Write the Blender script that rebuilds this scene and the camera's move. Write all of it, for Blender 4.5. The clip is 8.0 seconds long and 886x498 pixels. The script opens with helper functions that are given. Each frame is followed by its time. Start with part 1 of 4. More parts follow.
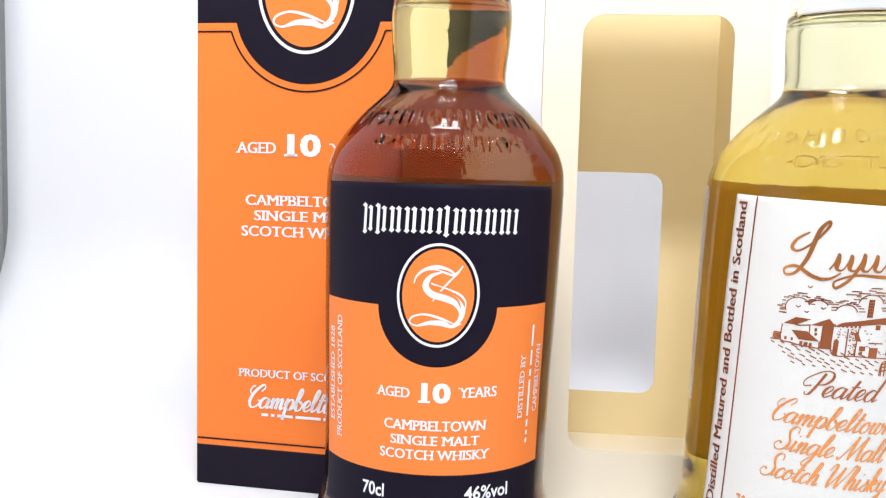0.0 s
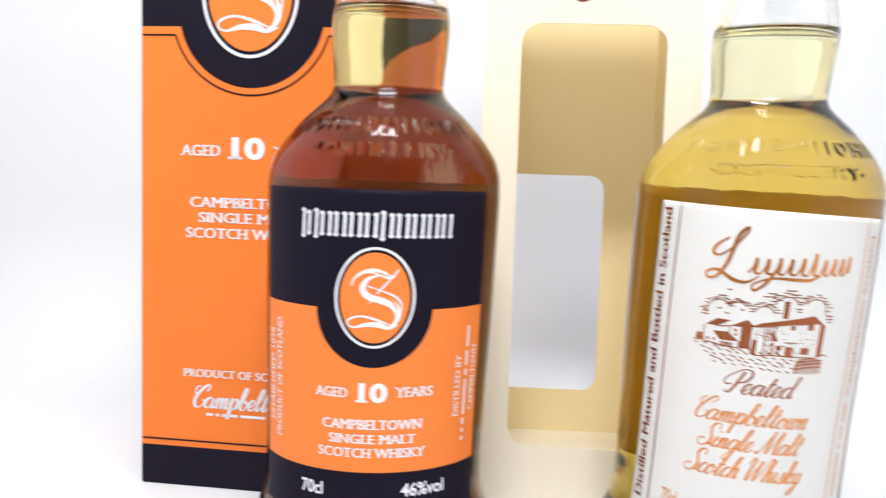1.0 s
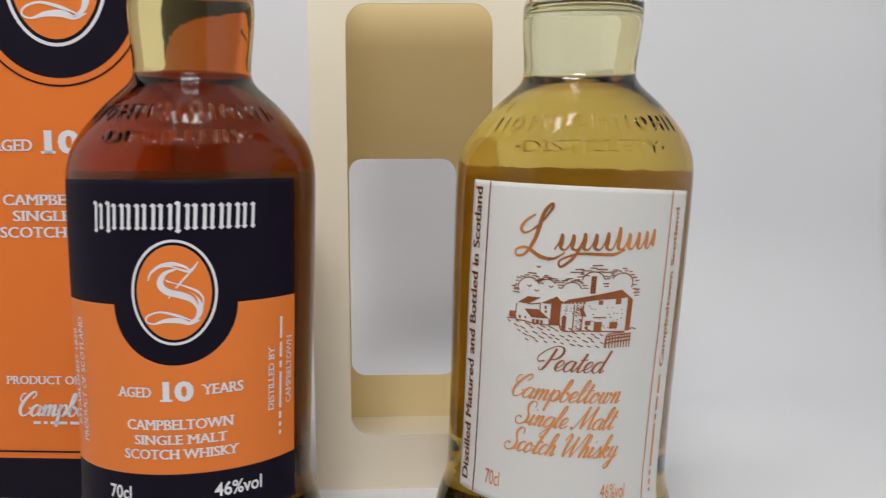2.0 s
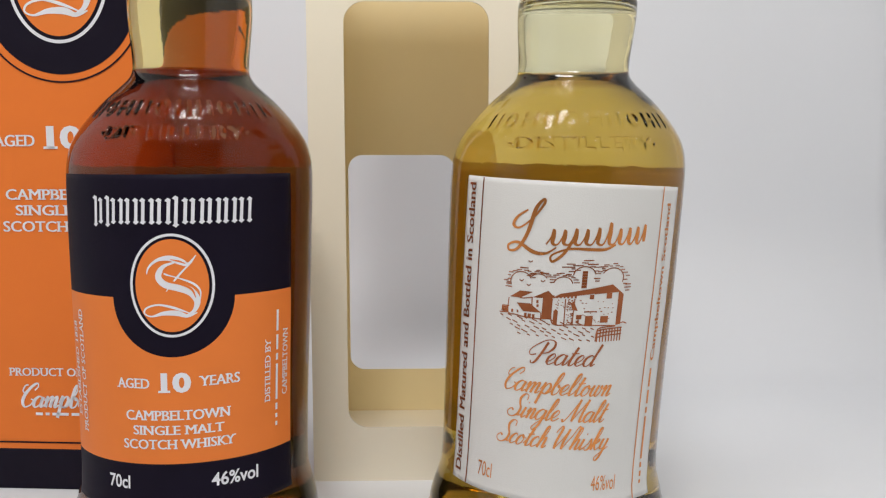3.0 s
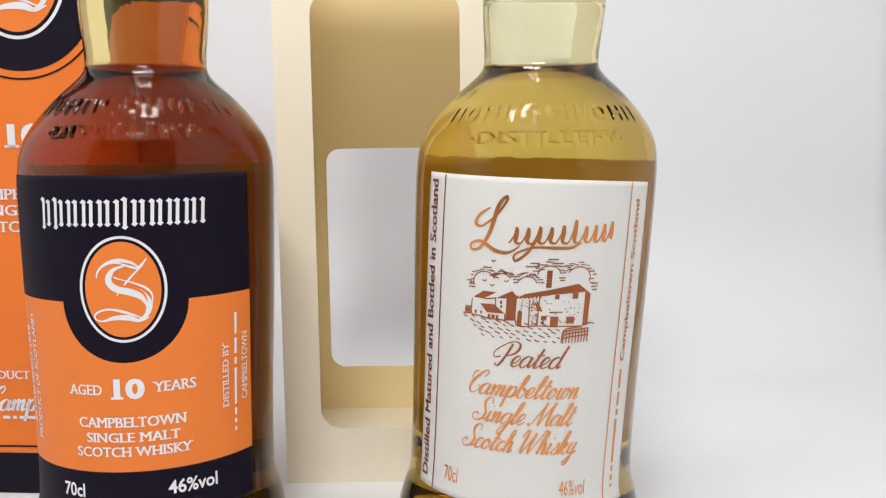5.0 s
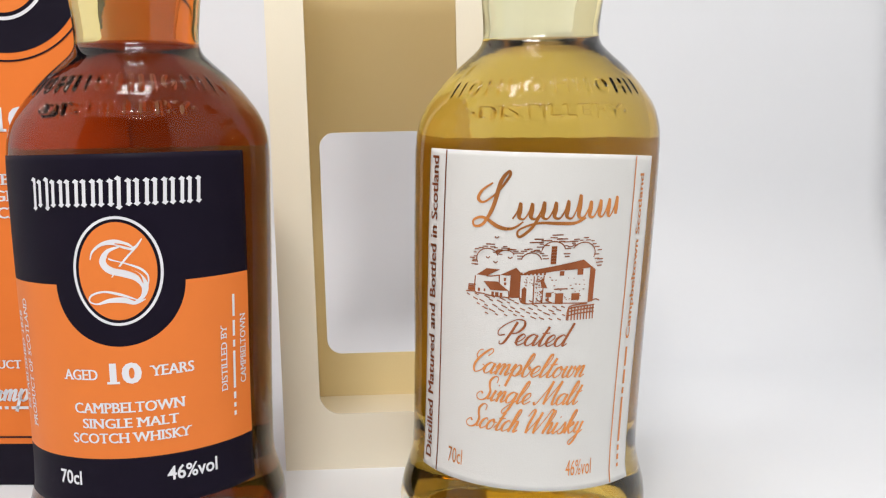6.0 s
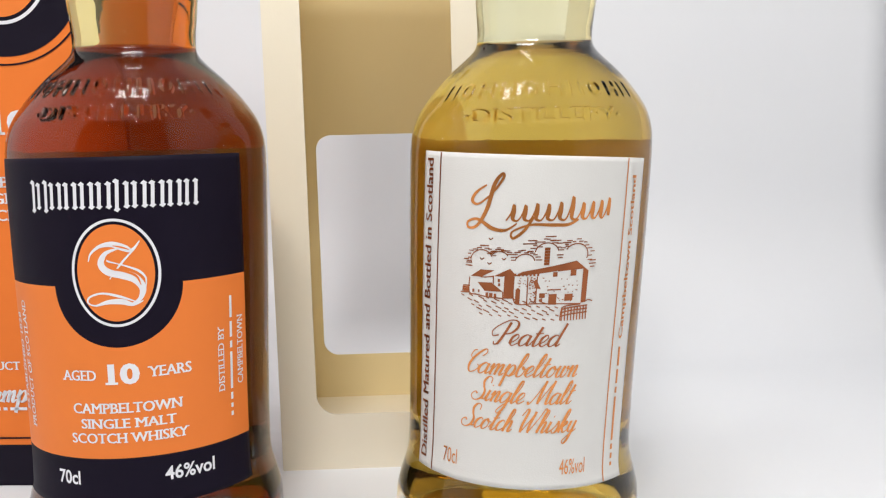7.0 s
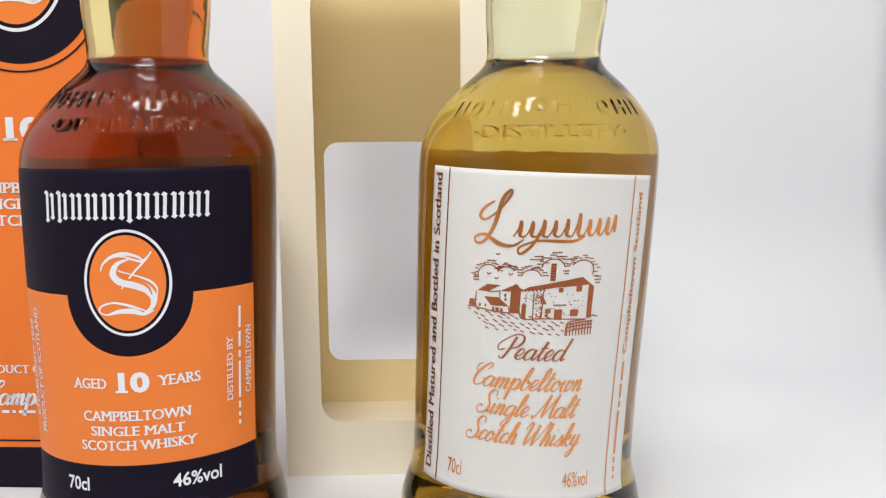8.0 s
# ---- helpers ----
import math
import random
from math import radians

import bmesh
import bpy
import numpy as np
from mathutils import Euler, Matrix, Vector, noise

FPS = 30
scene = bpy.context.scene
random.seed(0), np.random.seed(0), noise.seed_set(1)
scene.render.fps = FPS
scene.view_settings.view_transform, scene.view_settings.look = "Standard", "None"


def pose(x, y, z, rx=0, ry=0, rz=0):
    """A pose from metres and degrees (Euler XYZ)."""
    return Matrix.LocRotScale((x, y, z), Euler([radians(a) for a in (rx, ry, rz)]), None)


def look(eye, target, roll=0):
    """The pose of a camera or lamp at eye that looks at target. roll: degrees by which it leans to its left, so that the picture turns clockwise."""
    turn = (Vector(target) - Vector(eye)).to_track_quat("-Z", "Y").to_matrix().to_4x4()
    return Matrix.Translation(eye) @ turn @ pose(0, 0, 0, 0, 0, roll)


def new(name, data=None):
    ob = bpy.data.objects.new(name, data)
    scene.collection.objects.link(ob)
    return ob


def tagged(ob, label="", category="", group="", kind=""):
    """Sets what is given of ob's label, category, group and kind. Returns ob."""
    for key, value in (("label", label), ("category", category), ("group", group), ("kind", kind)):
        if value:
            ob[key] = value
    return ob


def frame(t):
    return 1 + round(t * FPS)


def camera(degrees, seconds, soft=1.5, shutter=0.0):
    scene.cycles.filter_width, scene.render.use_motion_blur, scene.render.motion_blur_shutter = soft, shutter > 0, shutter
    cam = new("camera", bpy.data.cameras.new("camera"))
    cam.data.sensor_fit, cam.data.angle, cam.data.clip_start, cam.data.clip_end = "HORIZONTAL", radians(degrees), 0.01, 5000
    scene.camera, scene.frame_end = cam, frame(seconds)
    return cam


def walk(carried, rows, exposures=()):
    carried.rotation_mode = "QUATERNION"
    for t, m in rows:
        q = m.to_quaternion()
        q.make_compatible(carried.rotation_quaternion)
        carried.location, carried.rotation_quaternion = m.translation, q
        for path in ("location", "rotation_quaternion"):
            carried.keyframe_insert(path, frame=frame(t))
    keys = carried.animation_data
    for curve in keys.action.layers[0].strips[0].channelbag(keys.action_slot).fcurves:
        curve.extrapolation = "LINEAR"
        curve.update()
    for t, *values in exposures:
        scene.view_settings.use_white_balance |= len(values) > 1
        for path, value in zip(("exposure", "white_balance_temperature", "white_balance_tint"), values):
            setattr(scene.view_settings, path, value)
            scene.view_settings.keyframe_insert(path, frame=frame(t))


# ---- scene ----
# ---------------------------------------------------------------- camera
PATH = [
    (0.0, 0.0339, -0.2999, 0.1352, 85.123, -1.475, 6.427),
    (0.5, 0.0302, -0.3005, 0.1384, 85.241, -1.729, 5.275),
    (1.0, 0.0423, -0.3067, 0.1385, 84.929, -1.752, 3.864),
    (1.5, 0.0731, -0.3082, 0.1422, 84.297, 0.019, -0.076),
    (2.0, 0.0789, -0.2992, 0.1375, 84.218, 0.242, -1.395),
    (2.2, 0.0837, -0.2977, 0.1366, 83.634, 1.088, -1.107),
    (3.3, 0.0823, -0.3049, 0.1375, 84.078, -0.197, -0.913),
    (3.5, 0.0831, -0.2999, 0.1365, 84.077, 0.208, -0.372),
    (4.0, 0.0775, -0.2955, 0.1363, 83.502, 1.339, 1.464),
    (4.5, 0.0914, -0.2953, 0.1379, 83.657, 1.488, -0.576),
    (4.7, 0.0986, -0.2956, 0.1412, 83.487, 0.575, -0.228),
    (5.8, 0.0946, -0.2896, 0.1343, 82.799, 1.427, -1.189),
    (6.0, 0.0937, -0.2900, 0.1343, 82.772, 1.352, -1.308),
    (6.5, 0.0959, -0.2931, 0.1350, 82.745, 1.289, -1.272),
    (7.0, 0.0947, -0.2930, 0.1346, 82.876, 1.439, -1.448),
    (7.5, 0.0941, -0.2934, 0.1358, 82.781, 1.434, -1.555),
    (8.0, 0.0931, -0.2954, 0.1398, 82.787, 0.648, -1.192),
]
cam = camera(54.32, 8.0, soft=1.2, shutter=0.45)
walk(cam, [(t, pose(*row)) for t, *row in PATH],
     exposures=[(0.0, 0.41, 6120, 10), (0.9, 0.37, 6180, 10), (1.5, -0.16, 6380, 10), (2.0, -0.54, 6450, 10), (3.5, -0.16, 6480, 10), (4.0, 0.2, 6560, 10), (4.5, -0.10, 6520, 10), (6.0, -0.06, 6480, 10), (8.0, -0.06, 6450, 10)])

# ---------------------------------------------------------------- world and light
world = bpy.data.worlds.new("dim_room_air")
scene.world = world
world.use_nodes = True
world.node_tree.nodes["Background"].inputs[0].default_value = (0.9, 0.95, 1.0, 1)
world.node_tree.nodes["Background"].inputs[1].default_value = 0.05


def area_lamp(name, where, target, size_x, size_y, watts, colour):
    data = bpy.data.lights.new(name, "AREA")
    data.shape, data.size, data.size_y, data.energy, data.color = "RECTANGLE", size_x, size_y, watts, colour
    ob = new(name, data)
    ob.matrix_world = look(where, target)
    return ob


LED = (1.0, 0.965, 0.92)
area_lamp("led_light_front", (0.045, -0.455, 0.690), (0.03, 0.10, 0.10), 0.22, 0.10, 3.2, LED)
area_lamp("led_light_roof", (0.00, -0.13, 0.762), (0.00, -0.11, 0.0), 0.22, 0.10, 1.3, LED)
# unseen fill, added to brighten the room in front of the tent
area_lamp("added_fill_light", (0.4, -1.3, 2.32), (0.3, -1.0, 0.0), 1.1, 0.25, 29.0, (1.0, 0.95, 0.88))


# ---------------------------------------------------------------- materials
def material(name, colour, rough=0.5, metal=0.0, transmission=0.0, ior=1.5, vary=0.0, scale=40.0, bump=0.0, bump_scale=600.0, coat=0.0, spec=0.5):
    m = bpy.data.materials.new(name)
    m.use_nodes = True
    nt = m.node_tree
    b = nt.nodes["Principled BSDF"]
    b.inputs["Base Color"].default_value = (*colour, 1)
    b.inputs["Roughness"].default_value = rough
    b.inputs["Metallic"].default_value = metal
    b.inputs["Transmission Weight"].default_value = transmission
    b.inputs["IOR"].default_value = ior
    b.inputs["Coat Weight"].default_value = coat
    b.inputs["Specular IOR Level"].default_value = spec
    tc = nt.nodes.new("ShaderNodeTexCoord")
    if vary:
        n1 = nt.nodes.new("ShaderNodeTexNoise")
        n1.inputs["Scale"].default_value, n1.inputs["Detail"].default_value = scale, 6.0
        nt.links.new(tc.outputs["Object"], n1.inputs["Vector"])
        mix = nt.nodes.new("ShaderNodeMix")
        mix.data_type = "RGBA"
        mix.inputs["A"].default_value = (*[c * (1 - vary) for c in colour], 1)
        mix.inputs["B"].default_value = (*[min(1, c * (1 + vary)) for c in colour], 1)
        nt.links.new(n1.outputs["Fac"], mix.inputs["Factor"])
        nt.links.new(mix.outputs["Result"], b.inputs["Base Color"])
        mr = nt.nodes.new("ShaderNodeMapRange")
        mr.inputs["To Min"].default_value, mr.inputs["To Max"].default_value = max(0, rough - 0.06), min(1, rough + 0.06)
        nt.links.new(n1.outputs["Fac"], mr.inputs["Value"])
        nt.links.new(mr.outputs["Result"], b.inputs["Roughness"])
    if bump:
        n2 = nt.nodes.new("ShaderNodeTexNoise")
        n2.inputs["Scale"].default_value, n2.inputs["Detail"].default_value = bump_scale, 4.0
        nt.links.new(tc.outputs["Object"], n2.inputs["Vector"])
        bp = nt.nodes.new("ShaderNodeBump")
        bp.inputs["Strength"].default_value, bp.inputs["Distance"].default_value = bump, 0.0004
        nt.links.new(n2.outputs["Fac"], bp.inputs["Height"])
        nt.links.new(bp.outputs["Normal"], b.inputs["Normal"])
    return m


def glowing(name, colour, strength):
    m = bpy.data.materials.new(name)
    m.use_nodes = True
    b = m.node_tree.nodes["Principled BSDF"]
    b.inputs["Base Color"].default_value = (*colour, 1)
    b.inputs["Emission Color"].default_value = (*colour, 1)
    b.inputs["Emission Strength"].default_value = strength
    return m


M_SHEET = material("white_vinyl_sheet", (0.735, 0.757, 0.80), 0.6, vary=0.02, scale=9, bump=0.10, bump_scale=120)
M_TENT = material("grey_silver_fabric", (0.30, 0.31, 0.33), 0.6, vary=0.08, scale=30, bump=0.3, bump_scale=900)
M_TENT_WHITE = material("white_tent_lining", (0.8, 0.8, 0.8), 0.6, vary=0.03, scale=20, bump=0.2, bump_scale=900)
M_WALL = material("painted_room_wall", (0.62, 0.60, 0.56), 0.8, vary=0.05, scale=4, bump=0.2, bump_scale=300)
M_FLOOR = material("brown_carpet", (0.16, 0.12, 0.10), 0.95, vary=0.2, scale=60, bump=0.6, bump_scale=400)
M_CEIL = material("white_ceiling_paint", (0.75, 0.74, 0.72), 0.9, vary=0.03, scale=5)
M_DESK = material("pale_laminate", (0.55, 0.50, 0.44), 0.5, vary=0.06, scale=12)


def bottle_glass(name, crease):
    """Clear glass; its index is lowered over the shoulder, which keeps dark inner reflections out of the crease.
    crease: height where the neck begins.
    """
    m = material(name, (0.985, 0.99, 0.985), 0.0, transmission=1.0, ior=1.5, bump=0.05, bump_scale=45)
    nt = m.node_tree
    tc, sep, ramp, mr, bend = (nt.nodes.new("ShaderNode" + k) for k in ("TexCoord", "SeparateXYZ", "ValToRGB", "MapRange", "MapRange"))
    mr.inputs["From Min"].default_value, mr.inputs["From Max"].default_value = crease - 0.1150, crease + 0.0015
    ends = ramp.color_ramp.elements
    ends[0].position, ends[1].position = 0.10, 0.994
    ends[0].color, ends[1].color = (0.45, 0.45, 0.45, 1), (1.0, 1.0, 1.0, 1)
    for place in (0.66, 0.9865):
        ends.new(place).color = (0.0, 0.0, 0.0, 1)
    # lower index only lightens the shoulder; the wall itself is no thinner
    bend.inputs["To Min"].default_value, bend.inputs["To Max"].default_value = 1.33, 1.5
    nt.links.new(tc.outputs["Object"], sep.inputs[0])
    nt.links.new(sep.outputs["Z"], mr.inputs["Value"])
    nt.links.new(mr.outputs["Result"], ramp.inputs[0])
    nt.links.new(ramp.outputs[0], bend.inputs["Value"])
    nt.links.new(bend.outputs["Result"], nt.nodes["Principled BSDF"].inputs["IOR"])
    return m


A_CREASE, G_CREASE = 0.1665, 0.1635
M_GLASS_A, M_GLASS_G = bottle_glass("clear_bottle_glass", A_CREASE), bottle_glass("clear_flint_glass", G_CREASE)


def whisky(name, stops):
    """The face between glass and spirit, glass side dense: 1.5 over 1.36. Tint painted by height in place of
    absorption: pale in the neck, which holds half the body's width, with the dark refraction under the crease put into
    the colour.
    """
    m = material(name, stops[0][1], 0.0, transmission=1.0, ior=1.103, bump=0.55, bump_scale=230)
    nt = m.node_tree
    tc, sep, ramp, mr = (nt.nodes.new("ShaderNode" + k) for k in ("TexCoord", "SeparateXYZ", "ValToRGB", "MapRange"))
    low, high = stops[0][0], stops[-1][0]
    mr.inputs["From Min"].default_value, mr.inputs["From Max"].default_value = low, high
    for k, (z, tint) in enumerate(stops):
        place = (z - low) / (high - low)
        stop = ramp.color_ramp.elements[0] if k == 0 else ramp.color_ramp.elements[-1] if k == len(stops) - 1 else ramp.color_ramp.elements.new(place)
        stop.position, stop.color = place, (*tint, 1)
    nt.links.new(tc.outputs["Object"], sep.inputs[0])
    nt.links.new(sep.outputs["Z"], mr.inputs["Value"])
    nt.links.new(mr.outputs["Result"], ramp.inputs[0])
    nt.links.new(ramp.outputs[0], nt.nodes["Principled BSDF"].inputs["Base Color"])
    return m


# the darker stops just under each crease paint the dark refracted band there
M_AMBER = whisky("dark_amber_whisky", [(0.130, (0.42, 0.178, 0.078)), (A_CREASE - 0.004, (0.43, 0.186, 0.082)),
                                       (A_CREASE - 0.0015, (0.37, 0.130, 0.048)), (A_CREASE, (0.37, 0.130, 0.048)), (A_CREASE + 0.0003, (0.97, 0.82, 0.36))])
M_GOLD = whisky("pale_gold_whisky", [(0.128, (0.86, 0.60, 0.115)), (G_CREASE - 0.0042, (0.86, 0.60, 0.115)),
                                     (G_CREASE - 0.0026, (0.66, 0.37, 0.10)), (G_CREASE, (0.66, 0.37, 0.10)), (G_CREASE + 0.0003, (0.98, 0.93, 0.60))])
M_NAVY = material("navy_label_paper", (0.0095, 0.0070, 0.016), 0.5, vary=0.12, scale=90, bump=0.10, bump_scale=2500, spec=0.06)
M_ORANGE = material("orange_label_paper", (0.80, 0.215, 0.045), 0.45, vary=0.03, scale=70, bump=0.10, bump_scale=2500, spec=0.11)
M_ORANGE_CARD = material("orange_printed_card", (0.82, 0.205, 0.038), 0.42, vary=0.04, scale=25, bump=0.12, bump_scale=1800, spec=0.11)
M_NAVY_CARD = material("navy_printed_card", (0.0095, 0.0070, 0.016), 0.5, vary=0.12, scale=30, bump=0.12, bump_scale=1800, spec=0.11)
M_INK_WHITE = material("white_ink", (0.76, 0.77, 0.82), 0.5, vary=0.02, scale=200)
M_PAPER = material("white_label_paper", (0.68, 0.68, 0.665), 0.7, vary=0.018, scale=60, bump=0.18, bump_scale=2200, spec=0.2)
M_BACK = material("back_label_paper", (0.82, 0.79, 0.72), 0.8, vary=0.06, scale=60, bump=0.18, bump_scale=2200, spec=0.2)
mixed, thin_paper = M_BACK.node_tree.nodes.new("ShaderNodeMixShader"), M_BACK.node_tree.nodes.new("ShaderNodeBsdfTranslucent")
thin_paper.inputs["Color"].default_value, mixed.inputs["Fac"].default_value = (0.88, 0.72, 0.50, 1), 0.55
M_BACK.node_tree.links.new(M_BACK.node_tree.nodes["Principled BSDF"].outputs[0], mixed.inputs[1])
M_BACK.node_tree.links.new(thin_paper.outputs[0], mixed.inputs[2])
M_BACK.node_tree.links.new(mixed.outputs[0], M_BACK.node_tree.nodes["Material Output"].inputs["Surface"])
M_FOIL = material("copper_foil", (0.70, 0.27, 0.08), 0.30, metal=0.85, vary=0.12, scale=120, bump=0.10, bump_scale=900)
# the same copper foil, its dark reflections put into the base colour
M_FOIL_DARK_REFLECT = material("copper_foil_dark_reflection", (0.36, 0.115, 0.045), 0.30, metal=0.80, vary=0.2, scale=120, bump=0.10, bump_scale=900)
M_CREAM = material("cream_pearl_card", (0.90, 0.83, 0.68), 0.40, vary=0.02, scale=18, bump=0.12, bump_scale=1500, coat=0.15)
M_TAN = material("gold_card_lining", (0.89, 0.75, 0.445), 0.5, vary=0.03, scale=18, bump=0.15, bump_scale=1500)
M_CARD_EDGE = material("raw_card_edge", (0.74, 0.70, 0.62), 0.8, vary=0.05, scale=200)
M_MAROON = material("maroon_ink", (0.16, 0.02, 0.025), 0.5)
M_CAP = material("black_cap_plastic", (0.02, 0.02, 0.022), 0.35, vary=0.1, scale=100)
M_LED = glowing("led_diffuser", (1.0, 0.965, 0.92), 6.0)
M_PANEL = glowing("ceiling_panel_diffuser", (1.0, 0.95, 0.88), 3.0)
M_ALU = material("brushed_aluminium", (0.6, 0.6, 0.62), 0.35, metal=1.0, vary=0.05, scale=100)


# ---------------------------------------------------------------- mesh helpers
def part(name, bm, mats, parent=None, label="", smooth=False, where=None):
    """Links a bmesh as one mesh object under a thing or under a part."""
    me = bpy.data.meshes.new(name)
    bm.normal_update()
    bm.to_mesh(me)
    bm.free()
    for m in (mats if isinstance(mats, (list, tuple)) else [mats]):
        me.materials.append(m)
    if smooth:
        for poly in me.polygons:
            poly.use_smooth = True
    ob = new(name, me)
    if parent is not None:
        ob.parent = parent
    if where is not None:
        ob.matrix_basis = where
    if label:
        ob["label"] = label
    return ob


def thing(name, where, label, category, group="", kind=""):
    ob = new(name)
    ob.empty_display_size = 0.03
    ob.matrix_basis = where
    return tagged(ob, label, category, group, kind)


def box_bm(x0, y0, z0, x1, y1, z1, bevel=0.0):
    bm = bmesh.new()
    bmesh.ops.create_cube(bm, size=1)
    bmesh.ops.transform(bm, verts=bm.verts, matrix=Matrix.Translation(((x0 + x1) / 2, (y0 + y1) / 2, (z0 + z1) / 2)) @ Matrix.Diagonal((x1 - x0, y1 - y0, z1 - z0, 1)))
    if bevel:
        bmesh.ops.bevel(bm, geom=bm.edges[:], offset=bevel, segments=2, affect="EDGES")
    return bm


def grid_bm(us, vs, where):
    """A sheet over the lists us and vs; where(u, v) gives each place."""
    bm = bmesh.new()
    rows = [[bm.verts.new(where(u, v)) for u in us] for v in vs]
    for a, b in zip(rows, rows[1:]):
        for i in range(len(us) - 1):
            bm.faces.new((a[i], a[i + 1], b[i + 1], b[i]))
    return bm


def span(a, b, n):
    return [a + (b - a) * i / n for i in range(n + 1)]


def smooth_line(points, n=10):
    """A Catmull-Rom line through the points."""
    out = []
    p = [points[0], *points, points[-1]]
    for i in range(1, len(p) - 2):
        for k in range(n):
            s = k / n
            out.append(tuple(0.5 * (2 * p[i][j] + (p[i + 1][j] - p[i - 1][j]) * s + (2 * p[i - 1][j] - 5 * p[i][j] + 4 * p[i + 1][j] - p[i + 2][j]) * s * s
                                    + (3 * p[i][j] - p[i - 1][j] - 3 * p[i + 1][j] + p[i + 2][j]) * s ** 3) for j in range(len(points[0]))))
    out.append(tuple(points[-1]))
    return out


def ribbon(bm, points, where, n=10):
    """A flat pen stroke; each point is (u, v, width)."""
    line = smooth_line(points, n)
    pairs = []
    for i, (u, v, w) in enumerate(line):
        a, b = line[max(0, i - 1)], line[min(len(line) - 1, i + 1)]
        du, dv = b[0] - a[0], b[1] - a[1]
        h = math.hypot(du, dv) or 1
        pairs.append((bm.verts.new(where(u - dv / h * w / 2, v + du / h * w / 2)), bm.verts.new(where(u + dv / h * w / 2, v - du / h * w / 2))))
    for (a, b), (c, d) in zip(pairs, pairs[1:]):
        bm.faces.new((a, b, d, c))


def ellipse_ring(bm, u0, v0, a0, b0, a1, b1, where, n=72):
    """A flat ring between two ellipses; a0 = 0 gives a full oval."""
    rings = [(a0, b0), (a1, b1)]
    if a0 == 0:
        rings = [(a1 * k / 6 + 1e-5, b1 * k / 6 + 1e-5) for k in range(7)]
    loops = [[bm.verts.new(where(u0 + a * math.cos(2 * math.pi * i / n), v0 + b * math.sin(2 * math.pi * i / n))) for i in range(n)] for a, b in rings]
    for p, q in zip(loops, loops[1:]):
        for i in range(n):
            bm.faces.new((p[i], q[i], q[(i + 1) % n], p[(i + 1) % n]))


def block(bm, u0, v0, u1, v1, where, slant=0.0, n=4):
    """A flat bar, upright or slanted."""
    us = span(u0, u1, n)
    lo = [bm.verts.new(where(u, v0)) for u in us]
    hi = [bm.verts.new(where(u + slant * (v1 - v0), v1)) for u in us]
    for i in range(n):
        bm.faces.new((lo[i], lo[i + 1], hi[i + 1], hi[i]))


def polygon(bm, pts, where, step=0.0010):
    """A flat shape, cut into upright strips so that it follows a curved label."""
    flat = bmesh.new()
    flat.faces.new([flat.verts.new((u, v, 0)) for u, v in pts])
    u, last = min(p[0] for p in pts) + step, max(p[0] for p in pts)
    while u < last - 1e-6:
        bmesh.ops.bisect_plane(flat, geom=[*flat.verts, *flat.edges, *flat.faces], plane_co=(u, 0, 0), plane_no=(1, 0, 0), dist=1e-7)
        u += step
    made = {v: bm.verts.new(where(v.co.x, v.co.y)) for v in flat.verts}
    for f in flat.faces:
        bm.faces.new([made[v] for v in f.verts])
    flat.free()


FEET = {"A": "b06 b94", "B": "b10 t10", "D": "b10 t10", "E": "b10 t10", "F": "b10 t10", "H": "b10 b90 t10 t90", "I": "b50 t50", "K": "b10 b92 t10 t88", "L": "b10 t10", "M": "b06 b94 t06 t94",
        "N": "b08 t08 t92", "P": "b10 t10", "R": "b10 b92 t10", "T": "b50", "U": "t10 t90", "W": "t05 t95", "Y": "b50 t05 t95", "1": "b50"}


def add_feet(bm, words):
    """Short cross strokes on the stems of capitals, one letter after another."""
    bm.verts.ensure_lookup_table()
    left, boxes = set(bm.verts), []
    while left:
        todo, seen = [left.pop()], []
        while todo:
            v = todo.pop()
            seen.append(v.co.copy())
            for e in v.link_edges:
                w = e.other_vert(v)
                if w in left:
                    left.discard(w)
                    todo.append(w)
        boxes.append((min(c.x for c in seen), max(c.x for c in seen), min(c.y for c in seen), max(c.y for c in seen)))
    boxes.sort()
    letters = words.replace(" ", "")
    if len(boxes) != len(letters):
        return
    low, high = sorted(b[2] for b in boxes)[len(boxes) // 2], sorted(b[3] for b in boxes)[len(boxes) // 2]
    h = high - low
    for c, (x0, x1, _, _) in zip(letters, boxes):
        for foot in FEET.get(c, "").split():
            x = x0 + (x1 - x0) * int(foot[1:]) / 100
            w = (0.22 if c == "1" else 0.17) * h
            y0, y1 = (low, low + 0.11 * h) if foot[0] == "b" else (high - 0.11 * h, high)
            bm.faces.new([bm.verts.new((p, q, 0)) for p, q in ((x - w, y0), (x + w, y0), (x + w, y1), (x - w, y1))])


